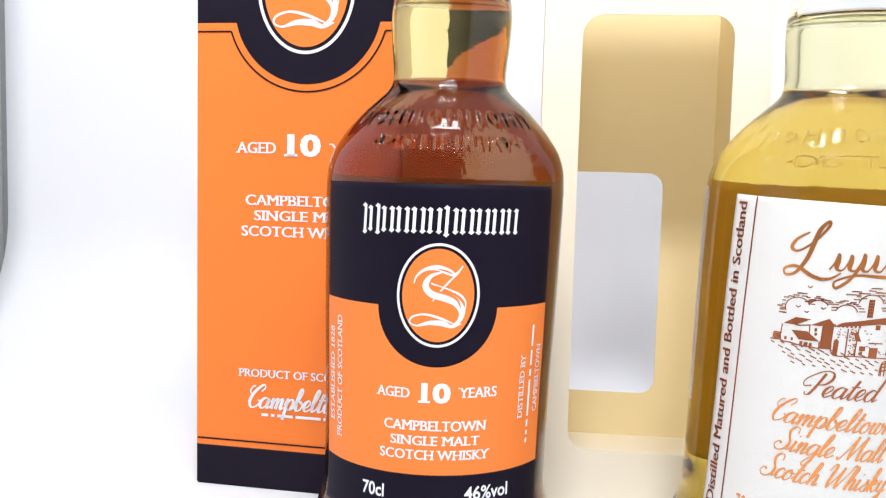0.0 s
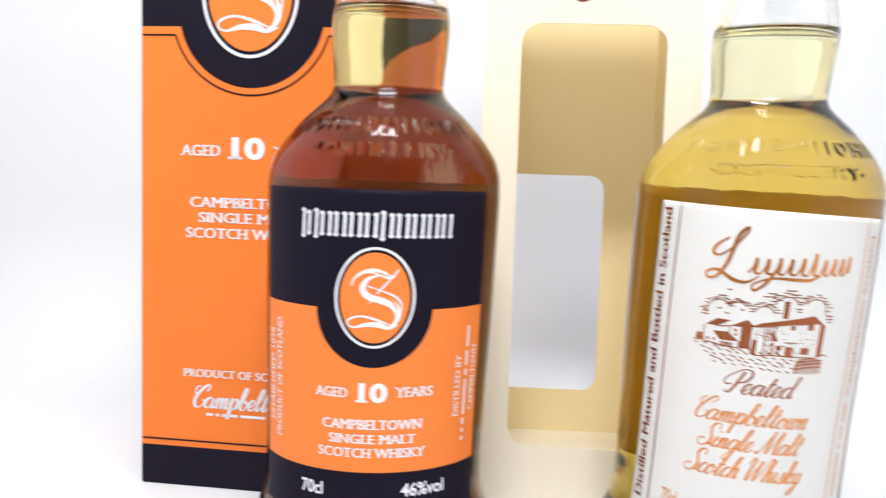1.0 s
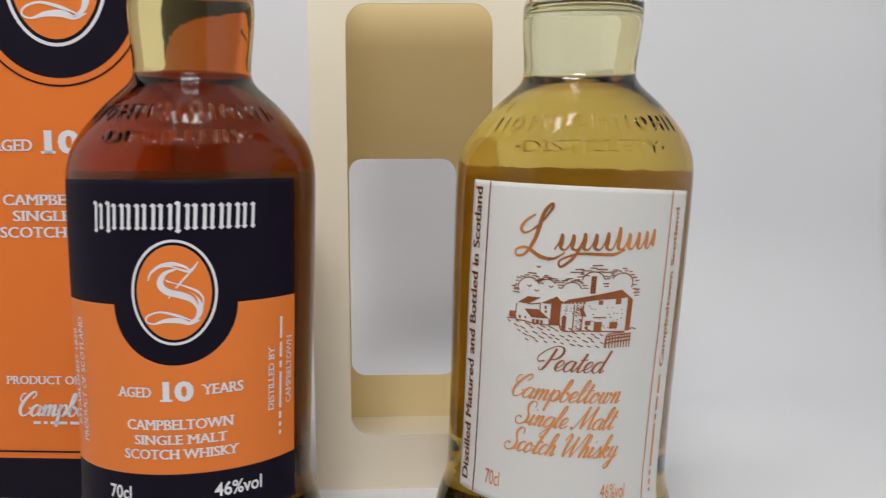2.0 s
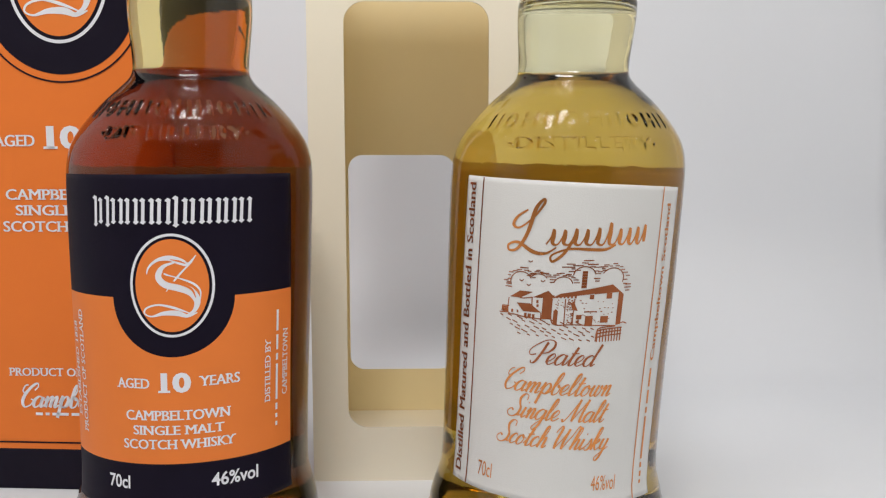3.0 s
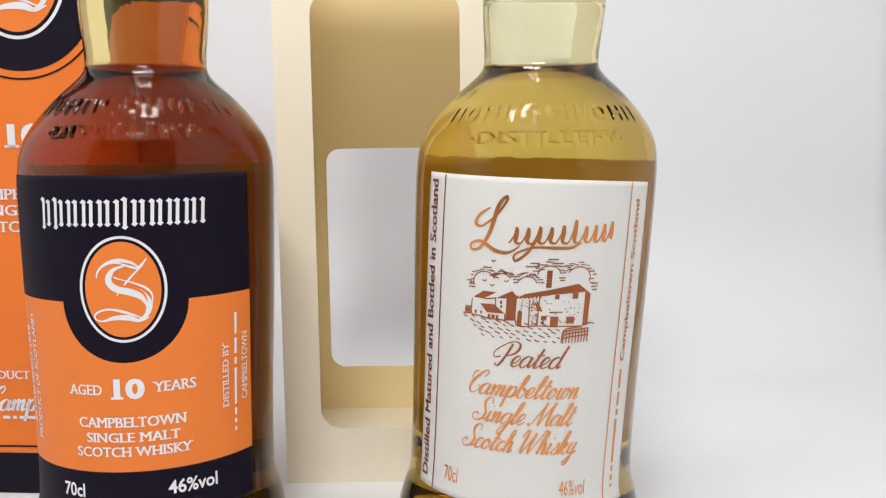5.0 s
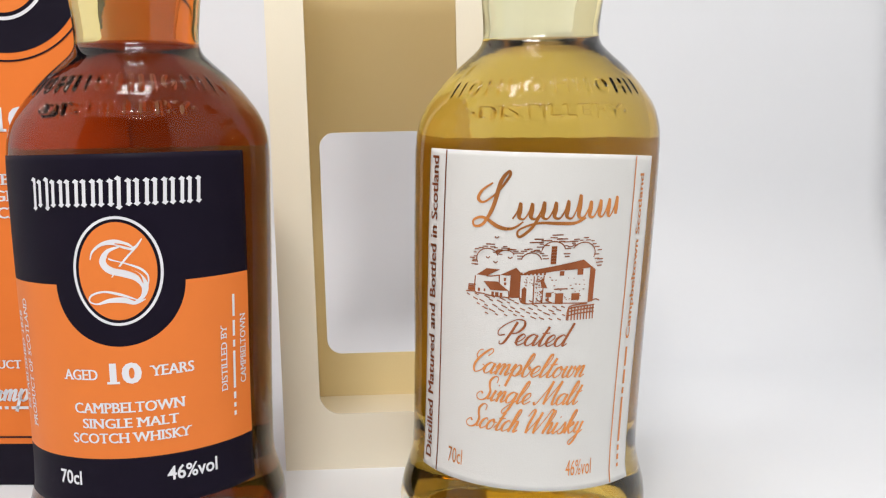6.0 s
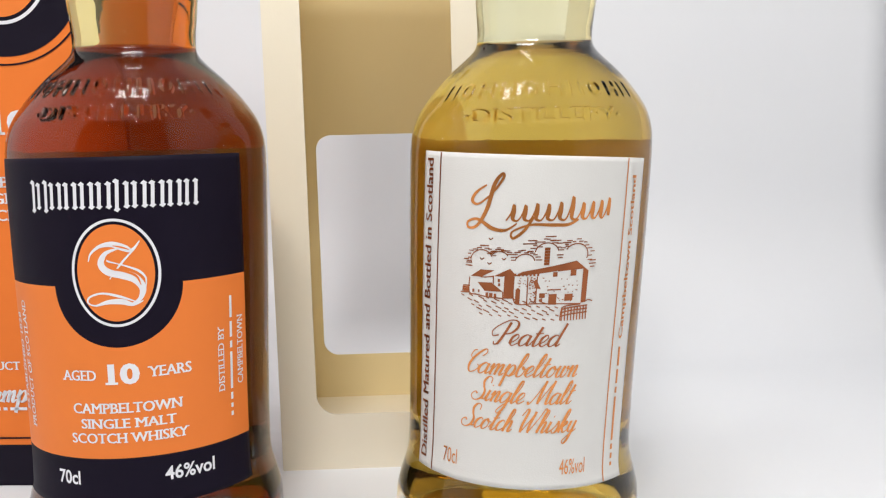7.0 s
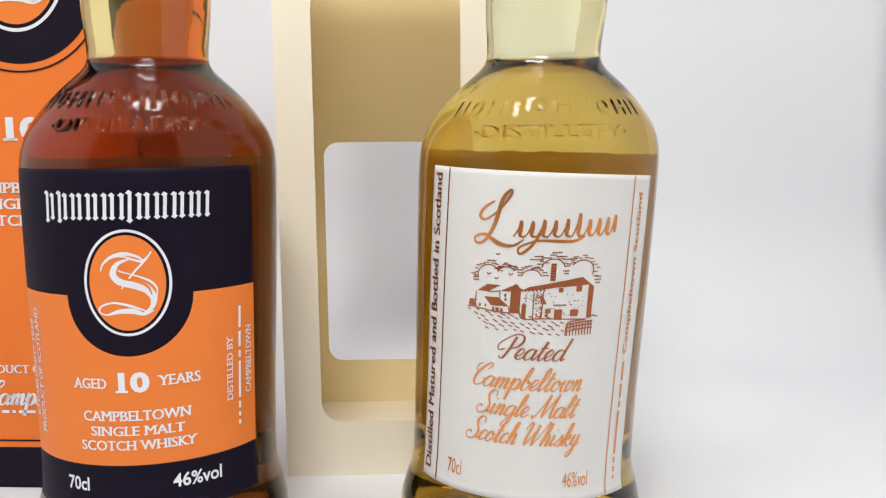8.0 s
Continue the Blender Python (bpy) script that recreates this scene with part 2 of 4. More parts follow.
def text_bm(words, u0, u1, v0, v1, where, slant=0.0, weight=0.0, turn=0, extrude=0.0, feet=False, bold=0.0):
    """Words in the built-in font, fitted to the field u0..u1, v0..v1, on the surface where(). turn=90: read upwards."""
    cu = bpy.data.curves.new("lettering", "FONT")
    cu.body, cu.resolution_u, cu.offset, cu.shear = words, 3, weight, slant
    ob = bpy.data.objects.new("lettering", cu)
    scene.collection.objects.link(ob)
    bpy.context.view_layer.update()
    me = bpy.data.meshes.new_from_object(ob.evaluated_get(bpy.context.evaluated_depsgraph_get()))
    bpy.data.objects.remove(ob)
    bpy.data.curves.remove(cu)
    bm = bmesh.new()
    bm.from_mesh(me)
    bpy.data.meshes.remove(me)
    bmesh.ops.remove_doubles(bm, verts=bm.verts, dist=1e-5)
    if feet:
        add_feet(bm, words)
    if turn:
        for v in bm.verts:
            v.co = Vector((-v.co.y, v.co.x, 0))
    if bold:
        extrude = 0.00003
        twin = bmesh.ops.duplicate(bm, geom=bm.faces[:])
        top = {e for e in twin["geom"] if isinstance(e, bmesh.types.BMVert)}
        for v in top:
            v.co += Vector((0, bold, 0)) if turn else Vector((bold, 0, 0))
    xs, ys = [v.co.x for v in bm.verts], [v.co.y for v in bm.verts]
    ax, bx, ay, by = min(xs), max(xs), min(ys), max(ys)
    if bold:
        pass
    elif extrude:
        made = bmesh.ops.extrude_face_region(bm, geom=bm.faces[:])
        top = {e for e in made["geom"] if isinstance(e, bmesh.types.BMVert)}
    else:
        top = set()
    for v in bm.verts:
        u = u0 + (u1 - u0) * (v.co.x - ax) / (bx - ax)
        w = v0 + (v1 - v0) * (v.co.y - ay) / (by - ay)
        v.co = where(u, w, extrude) if v in top else where(u, w)
    bmesh.ops.recalc_face_normals(bm, faces=bm.faces[:]) if extrude and not bold else None
    return bm


# a joined pen script: letters as pen lines, x-height 1, baseline 0
GLYPHS = {}


def glyph(letter, wide, *lines):
    GLYPHS[letter] = (wide, lines)


BOWL = [(0.75, 0.82), (0.45, 1.0), (0.12, 0.70), (0.08, 0.25), (0.30, 0.0), (0.60, 0.25)]
LOOP = [(0.0, 0.2), (0.30, 0.95), (0.48, 1.7), (0.38, 2.05), (0.22, 1.7)]
glyph("a", 0.98, [*BOWL, (0.78, 0.95)], [(0.78, 0.95), (0.72, 0.35), (0.80, 0.02), (1.05, 0.25)])
glyph("b", 0.80, [*LOOP, (0.15, 0.5), (0.30, 0.0), (0.60, 0.12), (0.70, 0.6), (0.50, 0.9), (0.55, 0.68), (0.85, 0.7)])
glyph("c", 0.66, [(0.60, 0.8), (0.45, 1.0), (0.15, 0.75), (0.08, 0.3), (0.30, 0.0), (0.70, 0.3)])
glyph("d", 0.98, [*BOWL, (0.80, 1.3), (0.92, 2.0)], [(0.92, 2.0), (0.75, 0.5), (0.80, 0.02), (1.05, 0.25)])
glyph("e", 0.72, [(0.0, 0.2), (0.35, 0.38), (0.58, 0.75), (0.42, 1.0), (0.15, 0.75), (0.10, 0.3), (0.35, 0.0), (0.78, 0.3)])
glyph("g", 0.98, [*BOWL, (0.78, 0.95)], [(0.78, 0.95), (0.70, -0.4), (0.42, -0.95), (0.15, -0.75), (0.45, -0.25), (1.02, 0.25)])
glyph("h", 0.86, [*LOOP, (0.12, 0.0)], [(0.14, 0.1), (0.35, 0.85), (0.55, 1.0), (0.60, 0.7), (0.56, 0.15), (0.66, 0.0), (0.88, 0.25)])
glyph("i", 0.48, [(0.0, 0.25), (0.20, 1.0)], [(0.20, 1.0), (0.13, 0.3), (0.24, 0.0), (0.50, 0.25)], [(0.26, 1.38), (0.30, 1.52)])
glyph("k", 0.86, [*LOOP, (0.12, 0.0)], [(0.14, 0.3), (0.48, 0.98), (0.60, 0.78), (0.28, 0.5)], [(0.28, 0.5), (0.48, 0.1), (0.64, 0.0), (0.88, 0.25)])
glyph("l", 0.48, [*LOOP, (0.12, 0.5), (0.22, 0.0), (0.50, 0.25)])
glyph("m", 1.28, [(0.0, 0.6), (0.18, 1.0), (0.18, 0.0)], [(0.19, 0.1), (0.40, 0.85), (0.58, 1.0), (0.62, 0.7), (0.58, 0.0)], [(0.59, 0.1), (0.80, 0.85), (0.98, 1.0), (1.02, 0.7), (0.98, 0.15), (1.08, 0.0), (1.30, 0.25)])
glyph("n", 0.90, [(0.0, 0.6), (0.18, 1.0), (0.18, 0.0)], [(0.19, 0.1), (0.40, 0.85), (0.58, 1.0), (0.62, 0.7), (0.58, 0.15), (0.68, 0.0), (0.92, 0.25)])
glyph("o", 0.80, [(0.52, 0.96), (0.20, 0.8), (0.08, 0.3), (0.30, 0.0), (0.60, 0.25), (0.62, 0.75), (0.46, 0.98), (0.54, 0.72), (0.85, 0.72)])
glyph("p", 0.90, [(0.0, 0.4), (0.20, 1.05), (0.16, -0.95)], [(0.18, 0.1), (0.38, 0.85), (0.60, 1.0), (0.78, 0.6), (0.60, 0.05), (0.34, 0.1), (0.60, 0.0), (0.92, 0.25)])
glyph("s", 0.70, [(0.0, 0.15), (0.30, 0.6), (0.42, 1.05)], [(0.42, 1.05), (0.60, 0.5), (0.50, 0.05), (0.20, 0.0), (0.14, 0.2)], [(0.50, 0.05), (0.75, 0.3)])
glyph("t", 0.62, [(0.0, 0.2), (0.25, 0.9), (0.40, 1.7)], [(0.40, 1.7), (0.24, 0.6), (0.28, 0.05), (0.48, 0.05), (0.66, 0.3)], [(0.08, 1.12), (0.35, 1.10), (0.66, 1.18)])
glyph("w", 1.08, [(0.0, 0.6), (0.15, 1.0), (0.10, 0.3), (0.24, 0.0), (0.48, 0.25), (0.58, 1.0)], [(0.58, 1.0), (0.50, 0.3), (0.66, 0.0), (0.90, 0.3), (0.93, 0.95), (0.86, 0.75), (1.12, 0.75)])
glyph("y", 0.85, [(0.0, 0.6), (0.15, 1.0), (0.10, 0.3), (0.27, 0.05), (0.54, 0.3), (0.64, 1.0)], [(0.64, 1.0), (0.50, -0.5), (0.25, -1.0), (0.02, -0.75), (0.35, -0.3), (0.95, 0.25)])
glyph("P", 1.22, [(0.72, 2.0), (0.58, 0.9), (0.38, 0.1), (0.10, 0.02), (0.02, 0.25)], [(0.20, 0.85), (-0.25, 0.75), (-0.42, 1.2), (-0.05, 1.75), (0.60, 2.2), (1.20, 2.1), (1.38, 1.6), (1.10, 1.1), (0.62, 0.95)])
glyph("C", 1.05, [(0.95, 1.55), (1.20, 1.9), (1.05, 2.2), (0.65, 1.9), (0.22, 1.2), (0.12, 0.5), (0.40, 0.02), (0.85, 0.2), (1.02, 0.6), (0.80, 0.75)], [(0.22, 1.2), (-0.05, 1.5), (0.05, 1.95), (0.30, 2.05)])
glyph("S", 1.02, [(1.00, 1.65), (0.92, 2.1), (0.55, 2.2), (0.32, 1.8), (0.48, 1.3), (0.74, 0.85), (0.70, 0.3), (0.32, 0.0), (-0.12, 0.08), (-0.34, 0.45), (-0.08, 0.75), (0.15, 0.55)], [(0.72, 0.45), (0.82, 0.15), (1.05, 0.25)])
glyph("M", 1.80, [(-0.15, 0.25), (0.05, 0.0), (0.38, 0.8), (0.75, 2.1)], [(0.75, 2.1), (0.72, 0.9), (0.78, 0.05)], [(0.78, 0.05), (1.18, 1.2), (1.55, 2.1)], [(1.55, 2.1), (1.46, 0.8), (1.56, 0.02), (1.85, 0.25)])
glyph("W", 1.72, [(-0.15, 1.5), (0.08, 2.1), (0.28, 1.9), (0.22, 0.7), (0.32, 0.0)], [(0.32, 0.0), (0.72, 1.0), (0.98, 1.9)], [(0.98, 1.9), (0.90, 0.7), (1.00, 0.0)], [(1.00, 0.0), (1.45, 1.2), (1.72, 2.15), (1.98, 1.9)])


def script_bm(words, u0, u1, v0, high, where, slant=0.40, thin=0.085, thick=0.21):
    """Words in the pen script from u0 to u1, baseline at v0, x-height high. Strokes swell as the pen goes down."""
    total = sum(0.55 if c == " " else GLYPHS[c][0] for c in words)
    wide, bm, x = (u1 - u0) / total, bmesh.new(), 0.0
    for c in words:
        if c == " ":
            x += 0.55
            continue
        for line in GLYPHS[c][1]:
            fine = smooth_line(line, 6)
            pts = []
            for i, (p, q) in enumerate(fine):
                (ax, ay), (bx, by) = fine[max(0, i - 1)], fine[min(len(fine) - 1, i + 1)]
                down = max(0.0, (ay - by) / (math.hypot(bx - ax, by - ay) or 1))
                pts.append((u0 + (x + p) * wide + slant * q * high, v0 + q * high, high * (thin + (thick - thin) * down ** 1.5)))
            ribbon(bm, pts, where, 1)
        x += GLYPHS[c][0]
    return bm


# ---------------------------------------------------------------- room and light tent
def plain(name, bm, mats, label, category, kind="structure"):
    return tagged(part(name, bm, mats), label, category, kind=kind)


plain("floor", box_bm(-2.5, -3.0, -0.85, 2.5, 1.6, -0.75), M_FLOOR, "dark brown carpet floor of the room", "floor")
plain("ceiling", box_bm(-2.5, -3.0, 2.40, 2.5, 1.6, 2.50), M_CEIL, "plain white painted ceiling", "ceiling")
plain("wall_north", box_bm(-2.5, 1.5, -0.75, 2.5, 1.6, 2.40), M_WALL, "plain painted room wall behind the tent", "wall")
plain("wall_south", box_bm(-2.5, -3.0, -0.75, 2.5, -2.9, 2.40), M_WALL, "plain painted room wall", "wall")
plain("wall_west", box_bm(-2.5, -2.9, -0.75, -2.4, 1.5, 2.40), M_WALL, "plain painted room wall", "wall")
plain("wall_east", box_bm(2.4, -2.9, -0.75, 2.5, 1.5, 2.40), M_WALL, "plain painted room wall", "wall")

# body for the added fill lamp, out of view
lamp_panel = thing("added_ceiling_light", pose(0.4, -1.3, 2.40), "unseen rectangular ceiling light with white diffuser, added as fill", "lamp")
part("frame", box_bm(-0.60, -0.17, -0.05, 0.60, 0.17, 0.0, 0.004), M_ALU, lamp_panel)
part("diffuser", box_bm(-0.56, -0.13, -0.062, 0.56, 0.13, -0.0505, 0.003), M_PANEL, lamp_panel, "white glowing diffuser")

desk = thing("desk", pose(0.03, -0.05, -0.75), "pale laminate desk under the photo tent", "desk")
part("desktop", box_bm(-0.8, -0.50, 0.705, 0.8, 0.50, 0.735, 0.003), M_DESK, desk)
for sx in (-0.74, 0.70):
    for sy in (-0.45, 0.41):
        part("leg", box_bm(sx, sy, 0, sx + 0.04, sy + 0.04, 0.7045, 0.002), M_ALU, desk)

XL, XR, YB, YF, ZT, BEND = -0.357, 0.417, 0.300, -0.52, 0.79, 0.100
tent = thing("photo_tent", pose(0.03, 0, -0.0145), "grey-sided photo light tent with white lining", "photo tent", kind="structure")
part("side_wall", box_bm(-0.425, YF, 0.0, -0.415, 0.345, ZT + 0.015), M_TENT_WHITE, tent)
part("side_wall", box_bm(0.415, YF, 0.0, 0.425, 0.345, ZT + 0.015), M_TENT_WHITE, tent)
part("back_wall", box_bm(-0.4145, 0.335, 0.0, 0.4145, 0.345, ZT + 0.015), M_TENT, tent)
part("roof", box_bm(-0.4145, YF, ZT + 0.005, 0.4145, 0.3345, ZT + 0.015), M_TENT_WHITE, tent)
part("base", box_bm(-0.4145, YF, 0.0, 0.4145, 0.3345, 0.006), M_TENT_WHITE, tent)


def sheet_place(u, s):
    """The sheet lies flat, bends up in a soft curve and hangs at the back."""
    r = BEND
    flat = YB - r - YF
    arc = r * math.pi / 2
    wave = 0.0012 * math.sin(u * 21 + 1.0) * min(1, max(0, (s - flat) / 0.2))
    if s < flat:
        return (u, YF + s, 0)
    if s < flat + arc:
        a = (s - flat) / r
        return (u, YF + flat + r * math.sin(a) + wave, r - r * math.cos(a))
    return (u, YB + wave, r + s - flat - arc)


def sheet_bm():
    flat, arc = YB - BEND - YF, BEND * math.pi / 2
    ss = [0, flat * 0.5, flat, *[flat + arc * i / 14 for i in range(1, 15)], *[flat + arc + 0.68 * i / 8 for i in range(1, 9)]]
    return grid_bm(span(XL, XR, 40), ss, sheet_place)


plain("backdrop", sheet_bm(), M_SHEET, "seamless white vinyl backdrop sheet curving up behind the bottles", "backdrop")
sheet = bpy.data.objects["backdrop"]
for f in sheet.data.polygons:
    f.use_smooth = True
sol = sheet.modifiers.new("thickness", "SOLIDIFY")
sol.thickness, sol.offset = 0.0012, -1

for x, y, z, rx in ((0.045, -0.459, 0.694, 43.2), (0.0, -0.13, 0.7657, 1.5)):
    strip = thing("led_panel", pose(x, y, z, rx), "small white led panel under the tent roof", "lamp", "led panels in the tent")
    part("housing", box_bm(-0.13, -0.055, 0.002, 0.13, 0.055, 0.014, 0.001), M_ALU, strip)
    part("diffuser", box_bm(-0.122, -0.047, -0.001, 0.122, 0.047, 0.0018, 0.0005), M_LED, strip, "glowing white diffuser")
    part("stem", box_bm(-0.006, -0.006, 0.0142, 0.006, 0.006, 0.060 if rx > 10 else 0.0235), M_ALU, strip)


# ---------------------------------------------------------------- bottles
PROFILE = [(0.000, 0.0385), (0.0015, 0.0408), (0.005, 0.0424), (0.010, 0.0428), (0.0145, 0.0424), (0.019, 0.0413), (0.0235, 0.0400), (0.028, 0.0391), (0.036, 0.0389),
           (0.050, 0.0391), (0.067, 0.0395), (0.085, 0.0401), (0.100, 0.0405), (0.115, 0.0408), (0.128, 0.0410), (0.1345, 0.0408), (0.139, 0.0401), (0.1435, 0.0385),
           (0.148, 0.0357), (0.1525, 0.0322), (0.157, 0.0280), (0.1605, 0.0242), (0.1635, 0.0211), (0.166, 0.0196), (0.169, 0.0193), (0.174, 0.0196), (0.180, 0.0202),
           (0.186, 0.0206), (0.191, 0.0205), (0.198, 0.0193), (0.208, 0.0172), (0.222, 0.0152), (0.240, 0.0142), (0.246, 0.0142)]


def radius(z):
    for (z0, r0), (z1, r1) in zip(PROFILE, PROFILE[1:]):
        if z <= z1:
            s = (z - z0) / (z1 - z0)
            return r0 + (r1 - r0) * s
    return PROFILE[-1][1]


def lathe(bm, loop, lean, segs=96, close=False, angles=None, raised=None):
    """Turns a list of (z, r) round the bottle's axis; r = 0 closes the end. raised: {ring: lifts round it}."""
    rings = []
    angles = angles or [2 * math.pi * i / segs for i in range(segs)]
    segs = len(angles)
    for k, (z, r) in enumerate(loop):
        dx = lean * z
        if r < 1e-6:
            rings.append([bm.verts.new((dx, 0, z))])
        else:
            up = raised[k] if raised and k in raised else [0.0] * segs
            rings.append([bm.verts.new((dx + (r + 0.8 * h) * math.sin(a), -(r + 0.8 * h) * math.cos(a), z + 0.6 * h)) for a, h in zip(angles, up)])
    pairs = list(zip(rings, rings[1:]))
    if close:
        pairs.append((rings[-1], rings[0]))
    for a, b in pairs:
        for i in range(segs):
            j = (i + 1) % segs
            if len(a) == 1 and len(b) == 1:
                continue
            if len(a) == 1:
                bm.faces.new((a[0], b[j], b[i]))
            elif len(b) == 1:
                bm.faces.new((a[i], a[j], b[0]))
            else:
                bm.faces.new((a[i], a[j], b[j], b[i]))
    bmesh.ops.recalc_face_normals(bm, faces=bm.faces[:])
    return bm


FINE = [(z, r) for z, r in [(p[0], p[1]) for p in smooth_line(PROFILE, 3)]]
FLOOR_IN = 0.0065


def inner(gap):
    out = [(FLOOR_IN + 0.0045 - gap * 0.2, 0.0), (FLOOR_IN + 0.003 - gap * 0.2, 0.015), (FLOOR_IN + 0.0005, 0.027), (FLOOR_IN + 0.002, 0.0325)]
    for z, r in FINE:
        if z > FLOOR_IN + 0.006:
            # blown glass: the inside follows the outside more softly at the crease under the neck
            soft = sum(radius(z + d) for d in span(-0.009, 0.009, 12)) / 13
            k = max(0.0, 1 - abs(z - 0.166) / 0.022)
            out.append((z, min(r + (soft - r) * min(1, 1.6 * k), r + 0.0012) - 0.0028 + gap))
    return out


def fine_radius(z):
    for (z0, r0), (z1, r1) in zip(FINE, FINE[1:]):
        if z <= z1:
            return r0 + (r1 - r0) * (z - z0) / (z1 - z0)
    return FINE[-1][1]


def moulding(zs, angles, turn, drop, proud):
    """Heights of the raised marks on the shoulder: a ring of plain shapes, and one word below it."""
    high = np.zeros((len(zs), len(angles)))
    uu = np.array([(a - turn + math.pi) % (2 * math.pi) - math.pi for a in angles]) * 0.034
    vv = np.array(zs)

    def stamp(p, q, r):
        d = (q[0] - p[0]) * (r[1] - p[1]) - (r[0] - p[0]) * (q[1] - p[1])
        if abs(d) < 1e-14:
            return
        iu = np.nonzero((uu >= min(p[0], q[0], r[0])) & (uu <= max(p[0], q[0], r[0])))[0]
        iv = np.nonzero((vv >= min(p[1], q[1], r[1])) & (vv <= max(p[1], q[1], r[1])))[0]
        if not len(iu) or not len(iv):
            return
        u, v = np.meshgrid(uu[iu], vv[iv])
        a = ((u - p[0]) * (r[1] - p[1]) - (r[0] - p[0]) * (v - p[1])) / d
        b = ((q[0] - p[0]) * (v - p[1]) - (u - p[0]) * (q[1] - p[1])) / d
        high[np.ix_(iv, iu)] = np.maximum(high[np.ix_(iv, iu)], (a >= -0.02) & (b >= -0.02) & (a + b <= 1.02))

    word = text_bm("·DISTILLERY·", -0.0218, 0.0218, 0.1434 - drop, 0.1474 - drop, lambda u, v: Vector((u, v, 0)), weight=0.012)
    bmesh.ops.triangulate(word, faces=word.faces[:])
    for f in word.faces:
        stamp(*[(v.co.x, v.co.y) for v in f.verts])
    word.free()
    high *= 1.45
    shapes = bmesh.new()
    flat = lambda u, v: Vector((u, v, 0))
    for i in range(10):
        u0, u1, v0, v1 = -0.0332 + i * 0.0067, -0.0332 + i * 0.0067 + 0.0046, 0.1511 - drop, 0.1557 - drop
        if i % 3 == 1:
            ellipse_ring(shapes, (u0 + u1) / 2, (v0 + v1) / 2, 0.0013, 0.0015, 0.0021, 0.0023, flat, 24)
        else:
            block(shapes, u0, v0, u0 + 0.0009, v1, flat)
            block(shapes, u1 - 0.0009, v0, u1, v1, flat)
            if i % 3 == 2:
                block(shapes, u0, (v0 + v1) / 2 - 0.0004, u1, (v0 + v1) / 2 + 0.0004, flat)
    bmesh.ops.triangulate(shapes, faces=shapes.faces[:])
    for f in shapes.faces:
        stamp(*[(v.co.x, v.co.y) for v in f.verts])
    shapes.free()
    for _ in range(3):
        high = (high + np.roll(high, 1, 0) + np.roll(high, -1, 0) + np.roll(high, 1, 1) + np.roll(high, -1, 1)) / 5
    high[0] = high[-1] = 0
    high *= 1 - 0.72 * np.clip((np.abs(uu) - 0.016) / 0.012, 0, 1)
    return (high * proud).tolist()


def bottle(where, lean, fill, liquid_mat, label, liquid_label, turn, glass_mat, drop, proud):
    b = thing("whisky_bottle", where, label, "bottle", "two bottles in front of their boxes")
    shoulder = span(0.1378, 0.1625, 112)
    low = [(0.0035, 0.0), (0.003, 0.020), (0.0006, 0.033), *[p for p in FINE if p[0] < 0.1375]]
    outer = low + [(z, fine_radius(z)) for z in shoulder] + [p for p in FINE if p[0] > 0.1628]
    angles = [turn + a for a in (*span(-1.10, 1.10, 440), *span(1.10, 2 * math.pi - 1.10, 90)[1:-1])]
    lift = moulding(shoulder, angles, turn, drop, proud)
    # the glass is solid but for the air over the spirit; the spirit's own face lies inside it
    air = [(fill + 0.0006, 0.0), (fill + 0.0006, radius(fill) - 0.0045), (fill + 0.0014, radius(fill) - 0.0030), *[p for p in inner(0) if p[0] > fill + 0.002]]
    glass = lathe(bmesh.new(), outer + [(0.2465, 0.0128), *reversed(air)], lean, angles=angles, raised={len(low) + i: row for i, row in enumerate(lift)})
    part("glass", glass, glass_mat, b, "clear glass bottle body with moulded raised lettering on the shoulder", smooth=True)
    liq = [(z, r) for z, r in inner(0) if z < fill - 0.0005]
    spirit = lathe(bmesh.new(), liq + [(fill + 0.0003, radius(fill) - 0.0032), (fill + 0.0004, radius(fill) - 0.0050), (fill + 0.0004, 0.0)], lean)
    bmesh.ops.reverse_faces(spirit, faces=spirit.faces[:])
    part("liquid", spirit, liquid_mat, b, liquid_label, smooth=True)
    back = grid_bm(span(-1.02, 1.02, 40), span(0.028, 0.1330, 40), lambda a, z: Vector((lean * z - (radius(z) + 0.0004) * math.sin(a), (radius(z) + 0.0004) * math.cos(a), z)))
    rear = part("back_label", back, M_BACK, b, "plain paper label on the far side, seen through the spirit", smooth=True)
    skin = rear.modifiers.new("thickness", "SOLIDIFY")
    skin.thickness, skin.offset = 0.00012, 1
    part("cap", lathe(bmesh.new(), [(0.2468, 0.0), (0.2468, 0.0150), (0.2475, 0.0156), (0.268, 0.0156), (0.2695, 0.0148), (0.2698, 0.0)], lean, 48), M_CAP, b, "black stopper cap", smooth=False)

    return b


def wrapped(lean, tilt, slant, mid, off):
    """Where a label's place lies: u metres round from its middle, v metres above the table."""
    def where(u, v, lift=0.0):
        z = v - tilt * u
        a = mid + u / 0.0395 + slant * (z - 0.08)
        r = radius(z) + off + lift
        return Vector((lean * z + r * math.sin(a), -r * math.cos(a), z))
    return where


